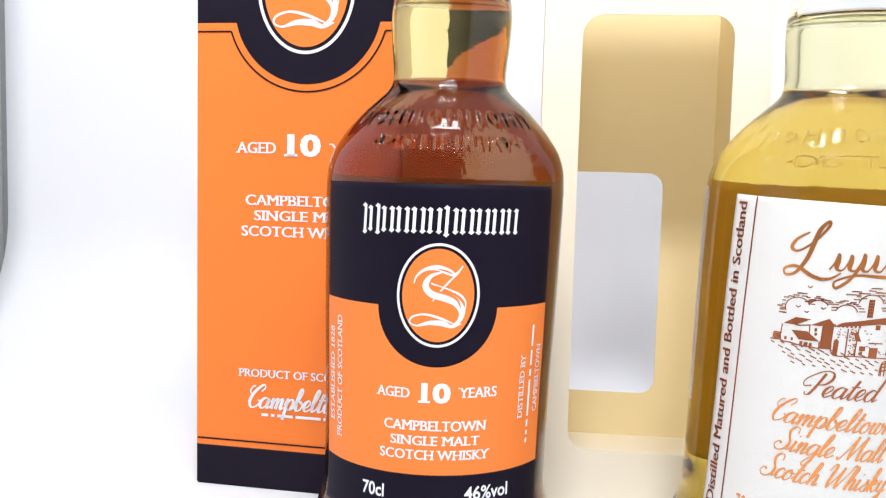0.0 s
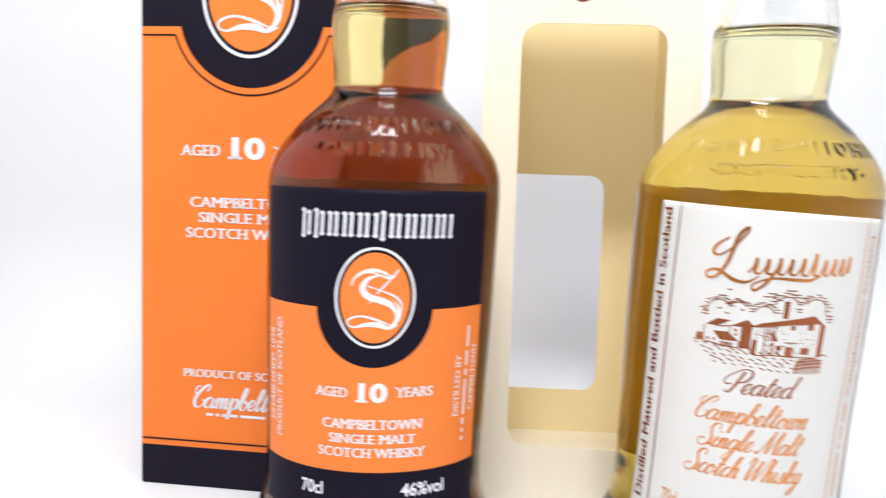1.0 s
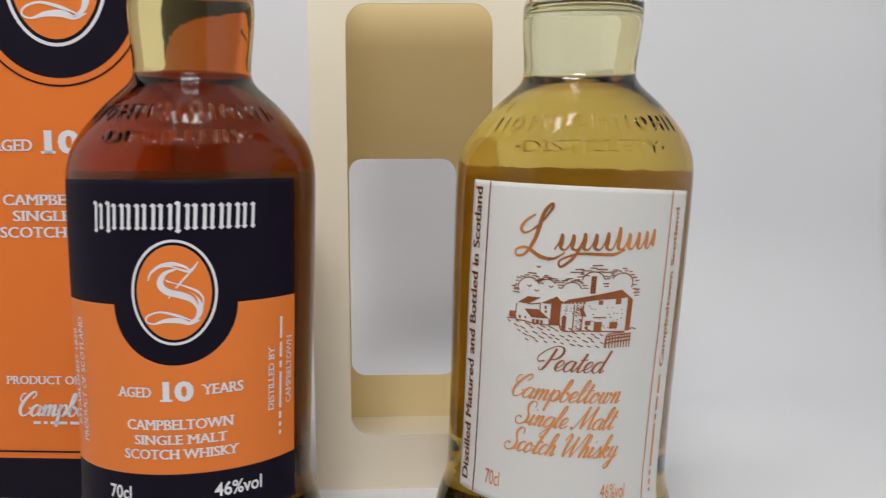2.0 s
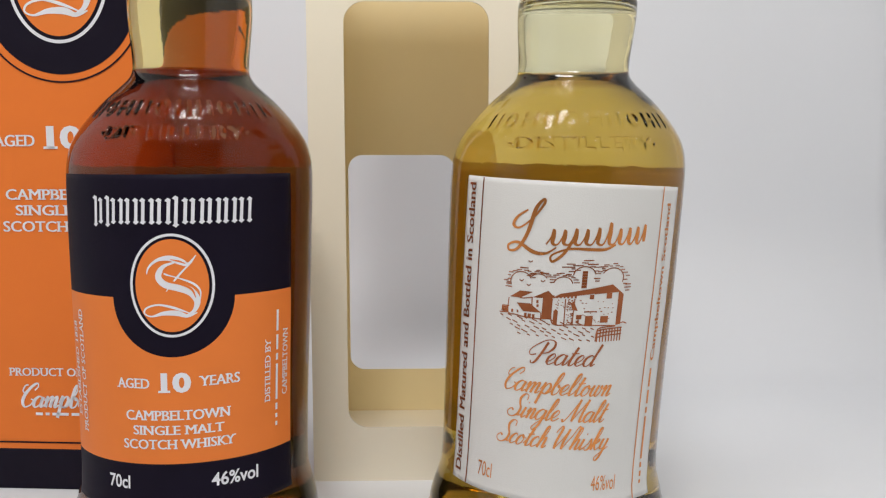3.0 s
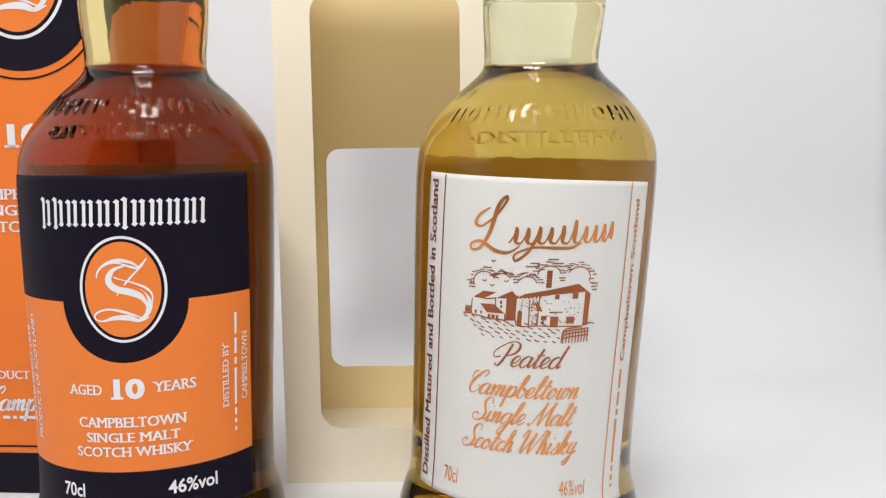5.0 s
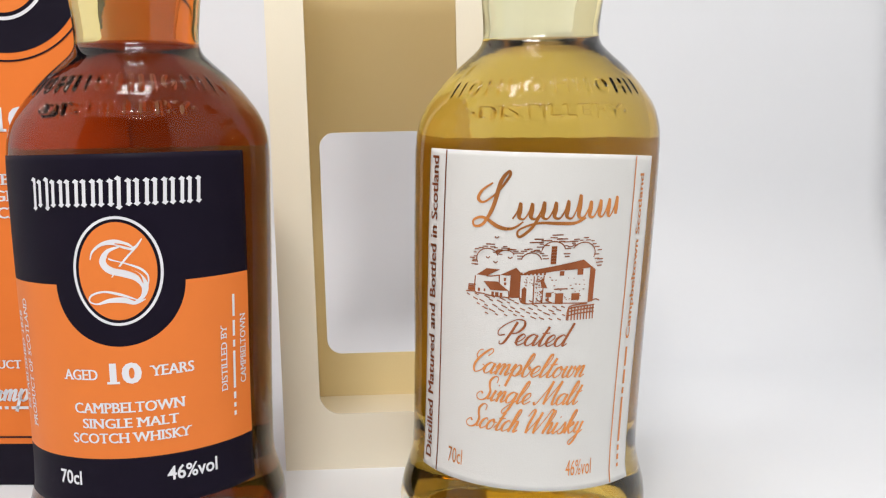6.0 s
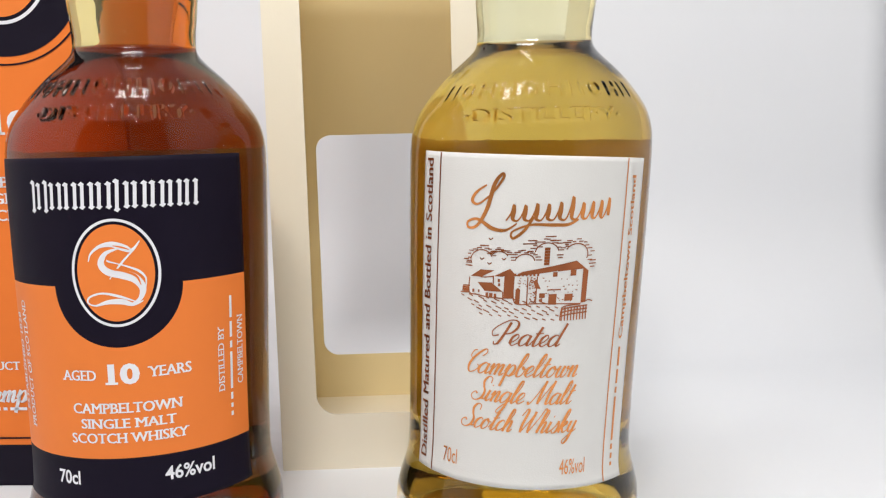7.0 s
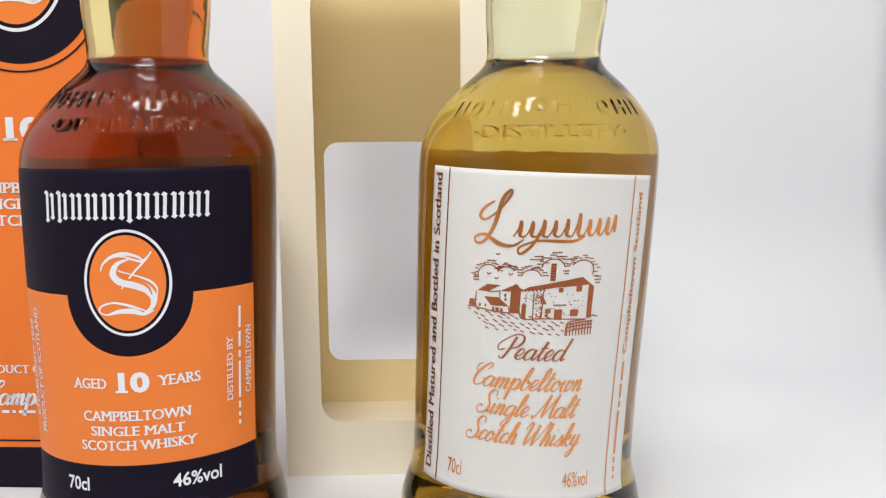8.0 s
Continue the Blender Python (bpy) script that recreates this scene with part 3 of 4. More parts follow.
def emblem(parent, u0, v0, k, where, deep):
    """An oval badge: white ring, dark gap, orange field and a white pen flourish. k: size."""
    bm = bmesh.new()
    ellipse_ring(bm, u0, v0, 0.0117 * k, 0.0153 * k, 0.0125 * k, 0.0161 * k, lambda u, v: where(u, v, deep))
    ring = part("ring", bm, M_INK_WHITE, parent, "thin white oval ring")
    bm = bmesh.new()
    ellipse_ring(bm, u0, v0, 0, 0, 0.0108 * k, 0.0144 * k, lambda u, v: where(u, v, deep))
    part("oval", bm, M_ORANGE, parent, "orange oval field")
    bm = bmesh.new()
    s = 0.0098 * k
    for line in ([(-0.74, 0.28, 0.03), (-0.66, 0.52, 0.06), (-0.40, 0.74, 0.10), (-0.05, 0.80, 0.17), (0.28, 0.68, 0.20), (0.50, 0.60, 0.10), (0.72, 0.88, 0.03)],
                 [(0.60, 0.66, 0.03), (0.30, 0.34, 0.06), (0.05, 0.02, 0.05), (-0.16, -0.28, 0.03)],
                 [(0.10, 0.66, 0.05), (-0.24, 0.52, 0.12), (-0.38, 0.22, 0.20), (-0.20, -0.02, 0.26), (0.20, -0.14, 0.28), (0.55, -0.30, 0.26), (0.74, -0.60, 0.20), (0.66, -0.92, 0.12), (0.40, -1.10, 0.05)],
                 [(-0.34, 0.42, 0.02), (-0.18, 0.28, 0.05), (0.06, 0.20, 0.03), (0.34, 0.10, 0.05), (0.66, -0.06, 0.07), (0.84, -0.30, 0.05), (0.82, -0.62, 0.03)],
                 [(0.50, -1.00, 0.03), (0.05, -0.82, 0.08), (-0.40, -0.72, 0.06), (-0.76, -0.82, 0.06), (-0.84, -1.00, 0.05), (-0.62, -1.10, 0.05), (-0.25, -1.00, 0.13), (0.15, -1.00, 0.17), (0.45, -1.10, 0.10), (0.74, -1.00, 0.03)]):
        ribbon(bm, [(u0 + s * x, v0 + s * (y * 0.97 + 0.10), s * w) for x, y, w in line], lambda u, v: where(u, v, deep * 1.7), 8)
    part("flourish", bm, M_INK_WHITE, parent, "white curled pen flourish")
    bm = bmesh.new()
    for line in ([(-0.14, 0.50, 0.02), (-0.26, 0.24, 0.06), (-0.10, 0.06, 0.07), (0.28, -0.05, 0.07), (0.58, -0.22, 0.07), (0.70, -0.50, 0.02)], [(-0.02, 0.76, 0.02), (0.22, 0.70, 0.05), (0.42, 0.62, 0.02)]):
        ribbon(bm, [(u0 + s * x, v0 + s * (y * 0.97 + 0.10), s * w) for x, y, w in line], lambda u, v: where(u, v, deep * 2.3), 8)
    part("inline", bm, M_ORANGE, parent, "thin orange line within the flourish")


# amber bottle with the navy and orange label
A_LEAN, A_MID = 0.0145, 0.085
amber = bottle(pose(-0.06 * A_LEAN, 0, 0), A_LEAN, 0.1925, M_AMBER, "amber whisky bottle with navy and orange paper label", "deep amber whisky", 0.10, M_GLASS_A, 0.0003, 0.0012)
wa = wrapped(A_LEAN, 0.0, 0.0, A_MID, 0.0003)
UA0, UA1 = -1.13 * 0.0395, 1.035 * 0.0395


def edge_slant(u, v):
    return u + (0.9 * (0.08 - v) * 0.0395 * 0.6 if u > 0.030 else 0)


bm = grid_bm(span(UA0, UA1, 60), span(0.0262, 0.1326, 60), lambda u, v: wa(edge_slant(u, v), v))
label_a = part("label", bm, M_NAVY, amber, "navy label with an orange lower field", smooth=True)
sol = label_a.modifiers.new("thickness", "SOLIDIFY")
sol.thickness, sol.offset = 0.00012, -1

D1, D2, D3 = 0.00006, 0.00012, 0.00018
bm = bmesh.new()
R_NOTCH = 0.0186
cols = sorted({round(u, 6) for u in (*span(UA0 + 0.0002, -R_NOTCH, 16), *[-R_NOTCH * math.cos(math.pi * i / 60) for i in range(61)], *span(R_NOTCH, UA1 - 0.0002, 16))})
rows_v = []
for u in cols:
    top = 0.0948 - (math.sqrt(max(0, R_NOTCH ** 2 - u * u)) if abs(u) < R_NOTCH else 0)
    rows_v.append([bm.verts.new(wa(edge_slant(u, v), v, D1)) for v in span(0.0418, top, 16)])
for a, b in zip(rows_v, rows_v[1:]):
    for i in range(16):
        bm.faces.new((a[i], b[i], b[i + 1], a[i + 1]))
part("orange_field", bm, M_ORANGE, label_a, "orange field with a round notch", smooth=True)
emblem(label_a, 0.0001, 0.0986, 1.0, wa, D2)

# maker's name as a row of plain white pen strokes, each with a diamond head and foot
x = -0.0250
for i in range(21):
    bm = bmesh.new()
    low, high = (0.1172, 0.1254) if i in (0, 2, 11) else (0.1181, 0.1247)
    flat = lambda u, v: wa(u, v, D2)
    block(bm, x + 0.0003, low, x + 0.0013, high, flat, 0.04, 2)
    for y in (low, high):
        polygon(bm, [(x - 0.0001, y), (x + 0.0009, y - 0.0007), (x + 0.0018, y + 0.0002), (x + 0.0008, y + 0.0009)], lambda u, v: wa(u, v, D3))
    part("name_stroke", bm, M_INK_WHITE, label_a)
    x += 0.00262 if i % 2 else 0.00213


def arc_u(a):
    return (a - A_MID) * 0.0395


def put_text(words, a0, a1, v0, v1, parent, where, to_u, mat, **kw):
    part("lettering", text_bm(words, to_u(a0), to_u(a1), v0, v1, lambda u, v, lift=0.0: where(u, v, D3 + lift), **kw), mat, parent)


for words, a0, a1, v0, v1, heavy in (
        ("AGED", -0.386, -0.104, 0.0662, 0.0694, 0.0), ("10", -0.036, 0.216, 0.0648, 0.0713, 0.045), ("YEARS", 0.274, 0.596, 0.0666, 0.0699, 0.0),
        ("CAMPBELTOWN", -0.311, 0.519, 0.0560, 0.0592, 0.0), ("SINGLE MALT", -0.253, 0.466, 0.0513, 0.0543, 0.0), ("SCOTCH WHISKY", -0.343, 0.560, 0.0467, 0.0498, 0.0),
        ("70cl", -0.503, -0.298, 0.0333, 0.0377, 0.02), ("46%vol", 0.361, 0.756, 0.0335, 0.0380, 0.02)):
    put_text(words, a0, a1, v0, v1, label_a, wa, arc_u, M_INK_WHITE, weight=heavy, feet=True, bold=0.0 if heavy else 0.05)
put_text("ESTABLISHED 1828", -0.975, -0.905, 0.0535, 0.0850, label_a, wa, arc_u, M_INK_WHITE, turn=90, feet=True, bold=0.025)
put_text("PRODUCT OF SCOTLAND", -0.850, -0.780, 0.0490, 0.0893, label_a, wa, arc_u, M_INK_WHITE, turn=90, feet=True, bold=0.025)
put_text("DISTILLED BY", 0.820, 0.875, 0.0580, 0.0790, label_a, wa, arc_u, M_INK_WHITE, turn=90, feet=True, bold=0.025)
put_text("CAMPBELTOWN", 1.010, 1.070, 0.0590, 0.0815, label_a, wa, arc_u, M_INK_WHITE, turn=90, feet=True, bold=0.025)
v = 0.0492
for w in (0.0014, 0.0014, 0.0022, 0.0120, 0.0022, 0.0050, 0.0070):
    bm = bmesh.new()
    block(bm, arc_u(0.934), v, arc_u(0.957), v + w, lambda u, q: wa(u, q, D3))
    part("name_bar", bm, M_INK_WHITE, label_a)
    v += w + 0.0013

# gold bottle with the white label
G_LEAN, G_TILT, G_MID, GX, GY = 0.0547, 0.052, -0.06, 0.128, 0.0048
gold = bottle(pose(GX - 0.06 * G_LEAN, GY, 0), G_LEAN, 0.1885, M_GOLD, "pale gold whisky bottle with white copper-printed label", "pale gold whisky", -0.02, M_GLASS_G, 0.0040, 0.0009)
wg = wrapped(G_LEAN, G_TILT, 0.6, G_MID, 0.0003)


def arc_g(a):
    return (a + 0.008 - G_MID) * 0.0395


bm = grid_bm(span(arc_g(-1.085), arc_g(0.915), 60), span(0.0258, 0.1297, 60), wg)
label_g = part("label", bm, M_PAPER, gold, "white paper label with copper foil print", smooth=True)
sol = label_g.modifiers.new("thickness", "SOLIDIFY")
sol.thickness, sol.offset = 0.00012, -1
for a, m in ((-0.885, M_FOIL_DARK_REFLECT), (0.675, M_FOIL)):
    part("rule", grid_bm(span(arc_g(a) - 0.00025, arc_g(a) + 0.00025, 1), span(0.0260, 0.1295, 48), lambda u, v: wg(u, v, D2)), m, label_g, "thin upright foil rule")


def gz(a, z):
    """Height on the label for an angle and a height over the table."""
    return z - 0.0010 + G_TILT * arc_g(a)


def put_g(words, a0, a1, zc, h, mat, **kw):
    am = (a0 + a1) / 2
    put_text(words, a0, a1, gz(am, zc) - h / 2, gz(am, zc) + h / 2, label_g, wg, arc_g, mat, **kw)


put_g("Distilled Matured and Bottled in Scotland", -1.045, -0.965, 0.0812, 0.0985, M_FOIL_DARK_REFLECT, turn=90, bold=0.05)
put_g("Campbeltown Scotland", 0.742, 0.812, 0.0975, 0.0520, M_FOIL, turn=90, bold=0.05)
v = 0.0295
for w in (0.0012, 0.0018, 0.0018, 0.0145, 0.0020, 0.0046, 0.0062):
    bm = bmesh.new()
    block(bm, arc_g(0.764), gz(0.78, v), arc_g(0.790), gz(0.78, v + w), lambda u, q: wg(u, q, D2))
    part("name_bar", bm, M_FOIL, label_g)
    v += w + 0.0012


def script_g(words, a0, a1, zb, high, mat):
    am = (a0 + a1) / 2
    part("lettering", script_bm(words, arc_g(a0), arc_g(a1), gz(am, zb), high, lambda u, v: wg(u, v, D3)), mat, label_g)


script_g("Peated", -0.355, 0.155, 0.0727, 0.0036, M_FOIL_DARK_REFLECT)
script_g("Campbeltown", -0.570, 0.325, 0.0630, 0.0036, M_FOIL)
script_g("Single Malt", -0.490, 0.290, 0.0543, 0.0036, M_FOIL)
script_g("Scotch Whisky", -0.570, 0.345, 0.0452, 0.0036, M_FOIL)
put_g("70cl", -0.752, -0.612, 0.0354, 0.0050, M_FOIL)
put_g("46%vol", 0.243, 0.470, 0.0330, 0.0050, M_FOIL)

# maker's name: a swash and a row of slanted foil bars
bm = bmesh.new()


def pen(pts):
    """Pen strokes on the label: (angle, height, width in mm)."""
    ribbon(bm, [(arc_g(a), gz(a, z), w * 0.001) for a, z, w in pts], lambda u, v: wg(u, v, D3), 8)


pen([(-0.46, 0.1222, 0.5), (-0.54, 0.1200, 0.8), (-0.57, 0.1175, 1.0), (-0.52, 0.1165, 0.6), (-0.42, 0.1195, 0.6), (-0.34, 0.1240, 0.8), (-0.345, 0.1255, 0.8), (-0.40, 0.1225, 1.2),
     (-0.45, 0.1150, 1.2), (-0.52, 0.1100, 0.9), (-0.59, 0.1092, 0.7), (-0.60, 0.1110, 0.7), (-0.52, 0.1118, 0.9), (-0.40, 0.1090, 1.2), (-0.30, 0.1085, 0.8), (-0.22, 0.1105, 0.4)])
pen([(-0.10, 0.1125, 0.8), (-0.16, 0.1085, 0.9), (-0.24, 0.1060, 0.8), (-0.25, 0.1080, 0.6), (-0.12, 0.1100, 0.7), (0.05, 0.1098, 1.0), (0.16, 0.1098, 0.9), (0.24, 0.1112, 0.5)])
part("name_swash", bm, M_FOIL, label_g, "copper foil swash of the maker's name")
bm = bmesh.new()
wave = []
for i, (a0, tall) in enumerate(((-0.30, 0.0046), (-0.215, 0.0044), (-0.130, 0.0048), (-0.045, 0.0046), (0.045, 0.0050), (0.135, 0.0066), (0.220, 0.0046), (0.300, 0.0048), (0.375, 0.0050), (0.445, 0.0056))):
    wave += [(a0, 0.1114, 0.5), (a0 + 0.034, 0.1114 + tall * 0.5, 0.5), (a0 + 0.052, 0.1114 + tall, 0.9), (a0 + 0.050, 0.1114 + tall * 0.55, 1.4), (a0 + 0.048, 0.1118, 1.0)]
pen(wave)
part("name_wave", bm, M_FOIL, label_g, "copper foil pen wave of the maker's name")

# engraved distillery
rng = random.Random(4)
solid_parts, line_parts = bmesh.new(), bmesh.new()


def px(x, y):
    """The engraving's own field: x 0..1 across, y 0..1 up."""
    a = -0.64 + 1.07 * x
    return arc_g(a), gz(a, 0.0800 + 0.0268 * y)


def fill(pts, bm_to=None):
    polygon(bm_to or solid_parts, [px(*p) for p in pts], lambda u, v: wg(u, v, D2))


def stroke(pts, w=0.25):
    ribbon(line_parts, [(*px(x, y), w * 0.001) for x, y in pts], lambda u, v: wg(u, v, D2 * 1.3), 3)


def at(*places):
    """Places of the engraving's sheet, 630 wide and 385 high from its top left corner, in its field."""
    return [(x / 630, 1 - y / 385) for x, y in places]


fill(at((285, 158), (525, 118), (560, 150), (440, 158), (355, 168), (250, 178)))          # long roof
fill(at((525, 118), (587, 165), (585, 305), (560, 307), (560, 150)))                      # shaded gable
for y in span(54, 132, 6)[:-1]:                                                           # chimney, course by course
    fill(at((376, y), (400, y), (400, y + 12.2), (376, y + 12.2)))
fill(at((50, 180), (97, 150), (160, 153), (100, 183)))                                    # low roofs
fill(at((160, 178), (230, 145), (245, 160), (200, 180)))
fill(at((85, 207), (150, 207), (203, 247), (120, 245)))
fill(at((207, 178), (230, 150), (250, 165), (250, 277), (207, 277)))                      # shaded walls
fill(at((260, 238), (270, 228), (280, 238), (280, 303), (260, 300)))                      # archway
fill(at((335, 200), (350, 196), (370, 236), (345, 232)))                                  # dark eave
fill(at((407, 260), (443, 260), (443, 308), (407, 306)))                                  # door
fill(at((480, 263), (518, 263), (518, 293), (480, 293)))
for x, y, w, h in ((420, 163, 20, 20), (500, 157, 27, 26), (365, 255, 25, 20), (365, 281, 15, 10), (125, 252, 12, 20), (142, 254, 16, 19), (163, 256, 12, 20), (60, 238, 10, 14), (88, 240, 8, 12), (178, 190, 10, 14), (180, 210, 10, 12)):
    fill(at((x, y), (x + w, y), (x + w, y + h), (x, y + h)))
for x in span(250, 350, 6):                                                               # parapet
    fill(at((x, 166), (x + 9, 166), (x + 9, 178), (x, 178)))
for line in (((45, 185), (45, 253), (85, 262), (125, 270), (207, 277)), ((12, 224), (48, 224)), ((12, 250), (14, 226)), ((0, 255), (45, 254)), ((250, 180), (252, 280), (280, 303), (350, 300), (560, 310)), ((310, 182), (312, 300)),
             ((352, 180), (350, 300)), ((400, 241), (460, 241)), ((440, 158), (560, 152)), ((97, 150), (100, 183), (160, 178)), ((157, 180), (160, 235)), ((203, 247), (205, 277)), ((585, 300), (600, 296), (620, 304))):
    stroke(at(*line), 0.34)
for x, y, w in ((14, 232, 30), (14, 240, 30), (16, 247, 28)):
    stroke(at((x, y), (x + w, y)), 0.5)
for i in range(46):                                                                       # stone work
    x, y = rng.uniform(316, 346), rng.uniform(186, 294)
    stroke(at((x, y), (x + rng.uniform(3, 8), y + rng.uniform(-4, 4))), 0.30)
for i in range(30):
    x, y = rng.uniform(370, 552), rng.uniform(185, 298)
    stroke(at((x, y), (x + rng.uniform(3, 9), y + rng.uniform(-2, 2))), 0.24)
for i in range(12):
    x, y = rng.uniform(258, 304), rng.uniform(186, 224)
    stroke(at((x, y), (x + 5, y + 2)), 0.26)
for cx, cy, r, t0, t1 in ((97, 105, 50, 0.3, 3.6), (180, 105, 42, 0.5, 2.6), (292, 118, 44, 0.2, 2.9), (386, 78, 52, 0.2, 3.0), (520, 90, 56, -0.4, 2.6)):     # clouds
    stroke(at(*[(cx + r * math.cos(t), cy - 0.85 * r * math.sin(t)) for t in span(t0, t1, 9)]), 0.30)
    for t in span(t0, t1, 11):
        k = rng.uniform(1.10, 1.42)
        x, y = cx + r * k * math.cos(t), cy - 0.9 * r * k * math.sin(t)
        if y > 4:
            stroke(at((x - rng.uniform(8, 15), y), (x + rng.uniform(6, 15), y)), 0.28)
for x, y, w in ((375, 6, 48), (300, 22, 40), (395, 24, 50), (280, 36, 60), (340, 50, 26), (452, 36, 40), (466, 52, 24), (590, 120, 30), (585, 134, 36), (592, 148, 24), (12, 105, 26), (24, 120, 24), (36, 134, 20), (430, 88, 30), (436, 100, 22), (90, 44, 40)):
    stroke(at((x, y), (x + w, y)), 0.32)
for x, y in ((136, 10), (100, 98), (136, 118), (200, 98)):                                # birds
    stroke(at((x - 9, y), (x, y + 7), (x + 10, y)), 0.30)
for i in range(11):                                                                       # ploughed field, in slanting rows
    for k in range(5):
        x, y = 8 + i * 40 + k * 24 + rng.uniform(-6, 6), 262 + 20 * k + 3.2 * i + rng.uniform(-4, 4)
        ln = rng.uniform(14, 32)
        if x < 445 and y < 378:
            stroke(at((x, y), (x + ln, y + 0.42 * ln)), 0.32)
for x in span(472, 590, 8):                                                               # fence
    stroke(at((x, 322), (x + 1, 382)), 0.40)
for y in (326, 340, 356):
    stroke(at((468, y + 6), (510, y - 2), (596, y - 6)), 0.40)
stroke(at((466, 380), (470, 330), (492, 316), (560, 312)), 0.34)
part("engraving", solid_parts, M_FOIL_DARK_REFLECT, label_g, "copper engraving of a small distillery, dark reflection in its colour")
tagged(part("engraving_hatching", line_parts, M_FOIL_DARK_REFLECT, label_g, "fine copper engraved hatching"), kind="stuff")

# ---------------------------------------------------------------- orange box
BW, BD, BH = 0.0945, 0.0770, 0.288
carton = thing("gift_box", pose(-0.1096, 0.0503, 0, 0, 0, math.degrees(-0.0784)), "closed navy and orange printed card gift box", "box", "two gift boxes")
bm = box_bm(0, 0, 0, BW, BD, BH, 0.0006)
for z in (0.0174, 0.1953):
    bmesh.ops.bisect_plane(bm, geom=[*bm.verts, *bm.edges, *bm.faces], plane_co=(0, 0, z), plane_no=(0, 0, 1))
for f in bm.faces:
    f.material_index = 1 if 0.0174 < f.calc_center_median().z < 0.1953 else 0
part("body", bm, [M_NAVY_CARD, M_ORANGE_CARD], carton, "card carton with orange field and navy ends")


def on_box(off):
    return lambda u, v, lift=0.0: Vector((u, -off - lift, v))


C_U, C_V, C_R = 0.0480, 0.2017, 0.0311
half = math.sqrt(C_R ** 2 - (C_V - 0.1957) ** 2)
bm = bmesh.new()
last = None
for i in range(61):
    u = C_U - half * math.cos(math.pi * i / 60)
    now = (bm.verts.new((u, -0.0001, min(0.19565, C_V - math.sqrt(C_R ** 2 - (u - C_U) ** 2)))), bm.verts.new((u, -0.0001, 0.1957)))
    if last:
        bm.faces.new((last[0], now[0], now[1], last[1]))
    last = now
front_print = part("front_print", bm, M_NAVY_CARD, carton, "navy round field dipping into the orange")
bm = bmesh.new()
t0 = math.asin((C_V - 0.1918) / 0.0341)
arc = [(C_U + 0.0341 * math.cos(math.pi + t0 + (math.pi - 2 * t0) * i / 50), C_V + 0.0341 * math.sin(math.pi + t0 + (math.pi - 2 * t0) * i / 50), 0.0007) for i in range(51)]
ribbon(bm, arc, on_box(0.00024), 1)
block(bm, 0.0006, 0.19145, arc[0][0], 0.19215, on_box(0.00024))
block(bm, arc[-1][0], 0.19145, BW - 0.0006, 0.19215, on_box(0.00024))
part("rule", bm, M_NAVY_CARD, front_print, "thin navy rule dipping round the badge")
bm = bmesh.new()
block(bm, 0.0006, 0.0199, BW - 0.0006, 0.0206, on_box(0.00024))
part("rule", bm, M_NAVY_CARD, front_print, "thin straight navy rule")
emblem(carton, C_U - 0.0006, 0.2092, 1.65, on_box(0.0), 0.00024)
for words, u0, u1, v0, v1, heavy in (("AGED", 0.0176, 0.0352, 0.1423, 0.1469, 0.0), ("10", 0.0387, 0.0545, 0.1411, 0.1505, 0.045), ("YEARS", 0.0580, 0.0784, 0.1423, 0.1469, 0.0), ("CAMPBELTOWN", 0.0220, 0.0740, 0.1209, 0.1252, 0.0),
                                     ("SINGLE MALT", 0.0258, 0.0702, 0.1146, 0.1188, 0.0), ("SCOTCH WHISKY", 0.0203, 0.0757, 0.1080, 0.1123, 0.0), ("PRODUCT OF SCOTLAND", 0.0193, 0.0770, 0.0484, 0.0518, 0.0)):
    part("lettering", text_bm(words, u0, u1, v0, v1, on_box(0.00030), weight=heavy, feet=True, bold=0.0 if heavy else 0.05), M_INK_WHITE, front_print)
part("lettering", script_bm("Campbeltown", 0.0232, 0.0700, 0.0352, 0.0046, on_box(0.00030), slant=0.28, thin=0.13, thick=0.30), M_INK_WHITE, front_print)
bm = bmesh.new()
x = 0.0298
for w in (0.0030, 0.0016, 0.0070, 0.0110, 0.0050):
    block(bm, x, 0.0318, x + w, 0.0330, on_box(0.00030))
    x += w + 0.0012
part("small_bars", bm, M_INK_WHITE, front_print, "line of tiny white print")

# ---------------------------------------------------------------- cream box with windows
WW, WD, WH, TH = 0.0889, 0.101, 0.288, 0.0008
cream = thing("window_box", pose(0.0336, 0.054, 0, 0, 0, math.degrees(0.0068)), "empty open-topped cream card gift box with cut-out windows", "box", "two gift boxes")


def round_rect(u0, u1, v0, v1, r, n=8):
    out = []
    for cu, cv, a0 in ((u1 - r, v0 + r, -90), (u1 - r, v1 - r, 0), (u0 + r, v1 - r, 90), (u0 + r, v0 + r, 180)):
        out.append([(cu + r * math.cos(radians(a0 + 90 * i / n)), cv + r * math.sin(radians(a0 + 90 * i / n))) for i in range(n + 1)])
    return out


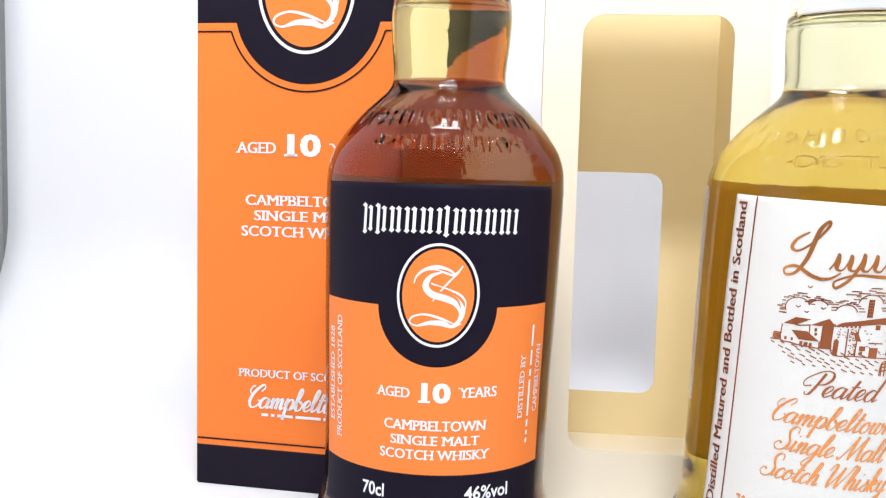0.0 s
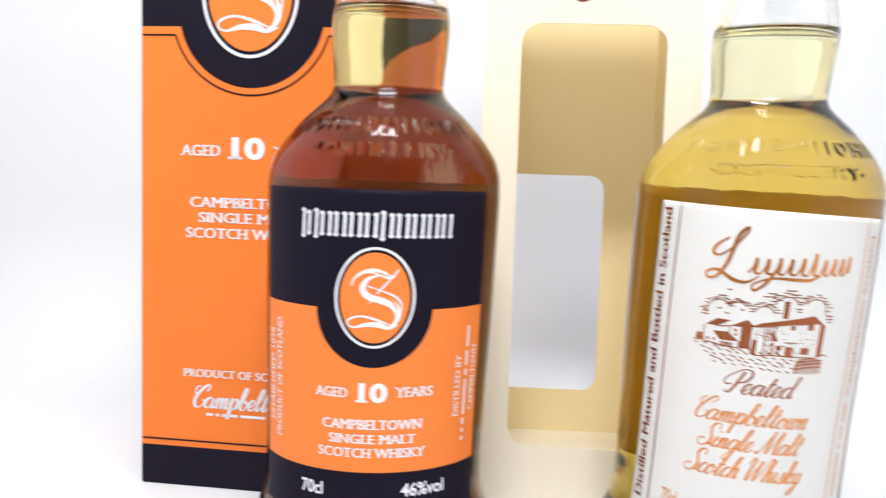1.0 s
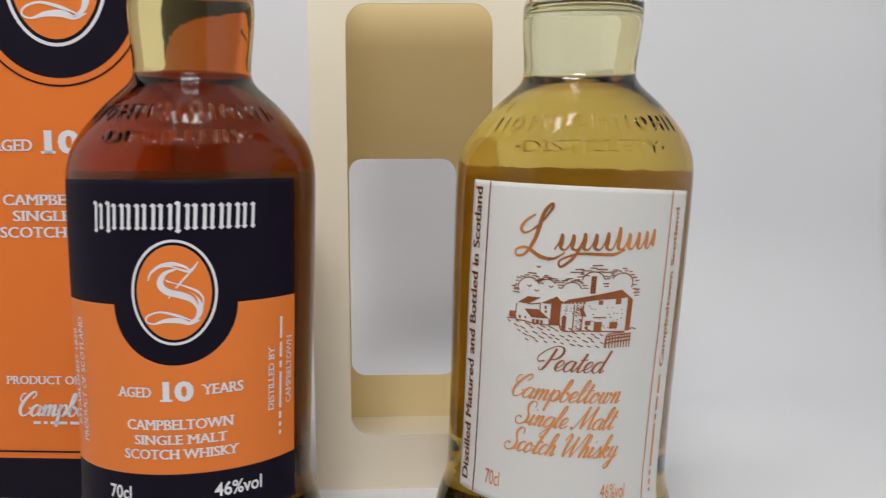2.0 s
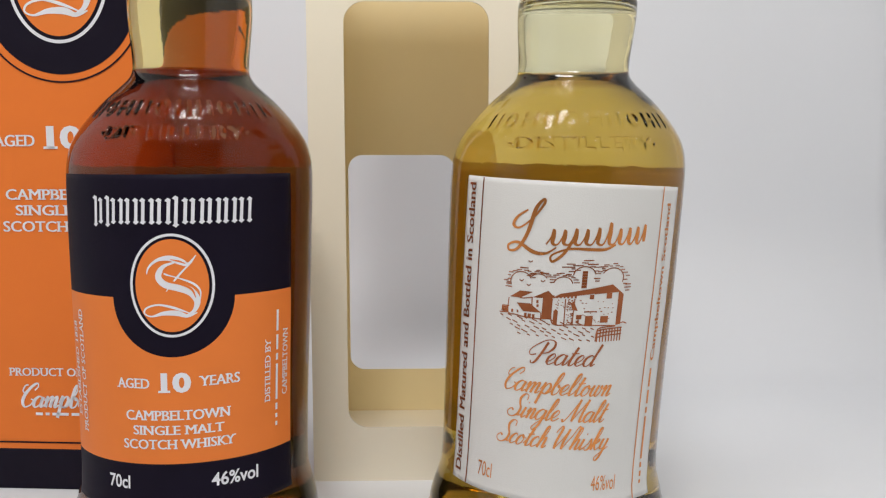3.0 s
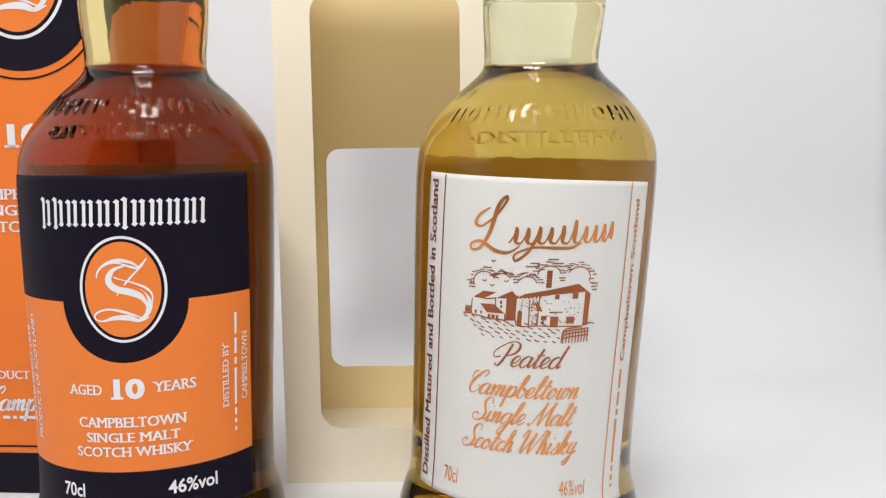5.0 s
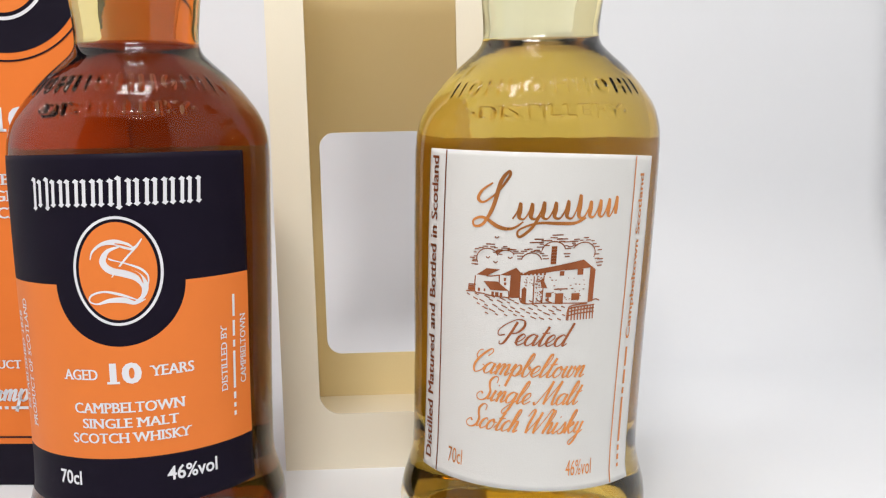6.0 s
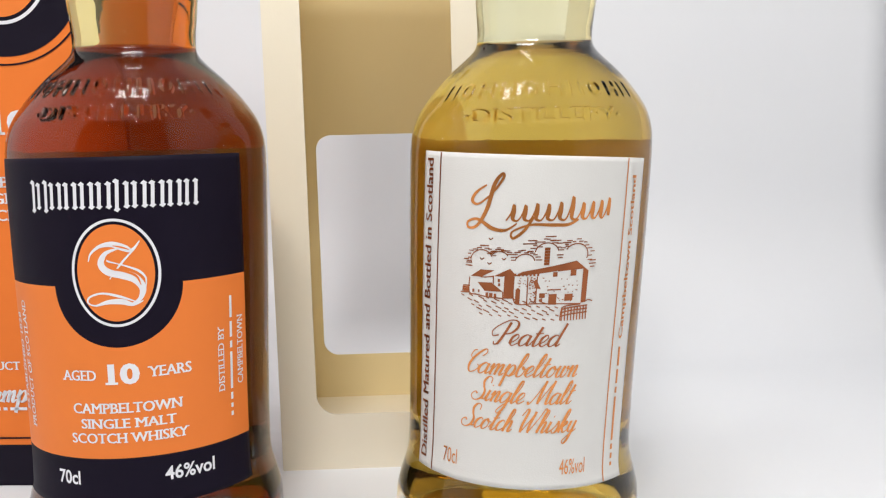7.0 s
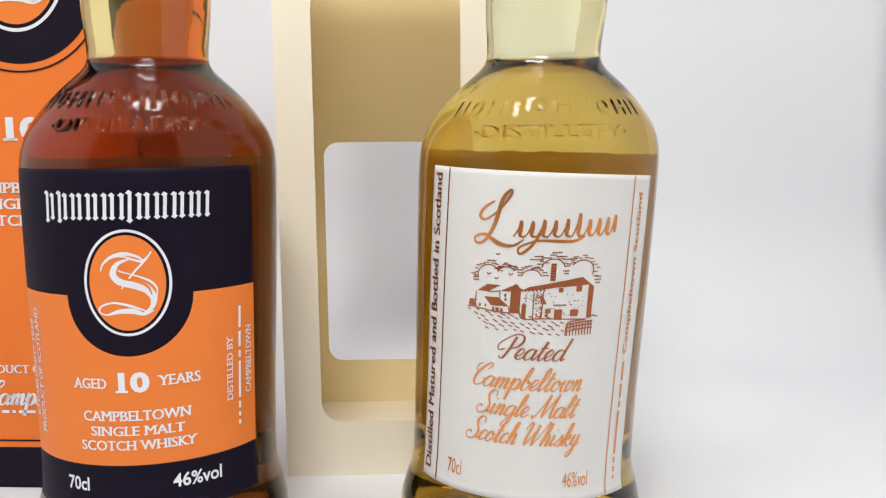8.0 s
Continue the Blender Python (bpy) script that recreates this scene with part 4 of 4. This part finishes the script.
def window_panel(width, height, hole, y_out, y_in):
    """A card panel with a round-cornered opening; slot 0 outside, 1 lining, 2 cut edge."""
    arcs = round_rect(*hole)
    corners = [(width, 0), (width, height), (0, height), (0, 0)]
    bm = bmesh.new()
    sides = []
    for y, mat in ((y_out, 0), (y_in, 1)):
        oc = [bm.verts.new((u, y, v)) for u, v in corners]
        ic = [[bm.verts.new((u, y, v)) for u, v in a] for a in arcs]
        for k in range(4):
            for i in range(len(ic[k]) - 1):
                bm.faces.new((oc[k], ic[k][i + 1], ic[k][i])).material_index = mat
            n = (k + 1) % 4
            bm.faces.new((oc[k], oc[n], ic[n][0], ic[k][-1])).material_index = mat
        sides.append((oc, [v for a in ic for v in a]))
    for a, b, mat in ((sides[0][0], sides[1][0], 2), (sides[0][1], sides[1][1], 2)):
        for i in range(len(a)):
            j = (i + 1) % len(a)
            bm.faces.new((a[i], a[j], b[j], b[i])).material_index = mat
    bmesh.ops.recalc_face_normals(bm, faces=bm.faces[:])
    return bm


CARD = [M_CREAM, M_TAN, M_CARD_EDGE]
part("front_panel", window_panel(WW, WH, (0.0150, 0.0741, 0.0234, 0.2005, 0.0085), 0.0, TH), CARD, cream, "cream front panel with a tall window")
part("back_panel", window_panel(WW, WH, (0.0078, 0.0636, 0.0240, 0.1390, 0.0075), WD, WD - TH), CARD, cream, "gold-lined back panel with a smaller window")


def side_panel(x_out, x_in):
    bm = box_bm(min(x_out, x_in), TH + 0.0001, 0.0, max(x_out, x_in), WD - TH - 0.0001, WH)
    for f in bm.faces:
        f.normal_update()
        outward = f.normal.x * (1 if x_out > x_in else -1)
        f.material_index = 0 if outward > 0.5 else 1 if outward < -0.5 else 2
    return bm


part("side_panel", side_panel(0.0, TH), CARD, cream)
part("side_panel", side_panel(WW, WW - TH), CARD, cream)
part("bottom_flap", box_bm(TH + 0.0002, TH + 0.0002, 0.0003, WW - TH - 0.0002, WD - TH - 0.0002, 0.0012), M_CREAM, cream)
bm = bmesh.new()
ellipse_ring(bm, 0.0391, 0.2160, 0, 0, 0.0060, 0.0068, on_box(0.00015), 40)
part("round_badge", bm, M_MAROON, cream, "small maroon printed oval above the window")
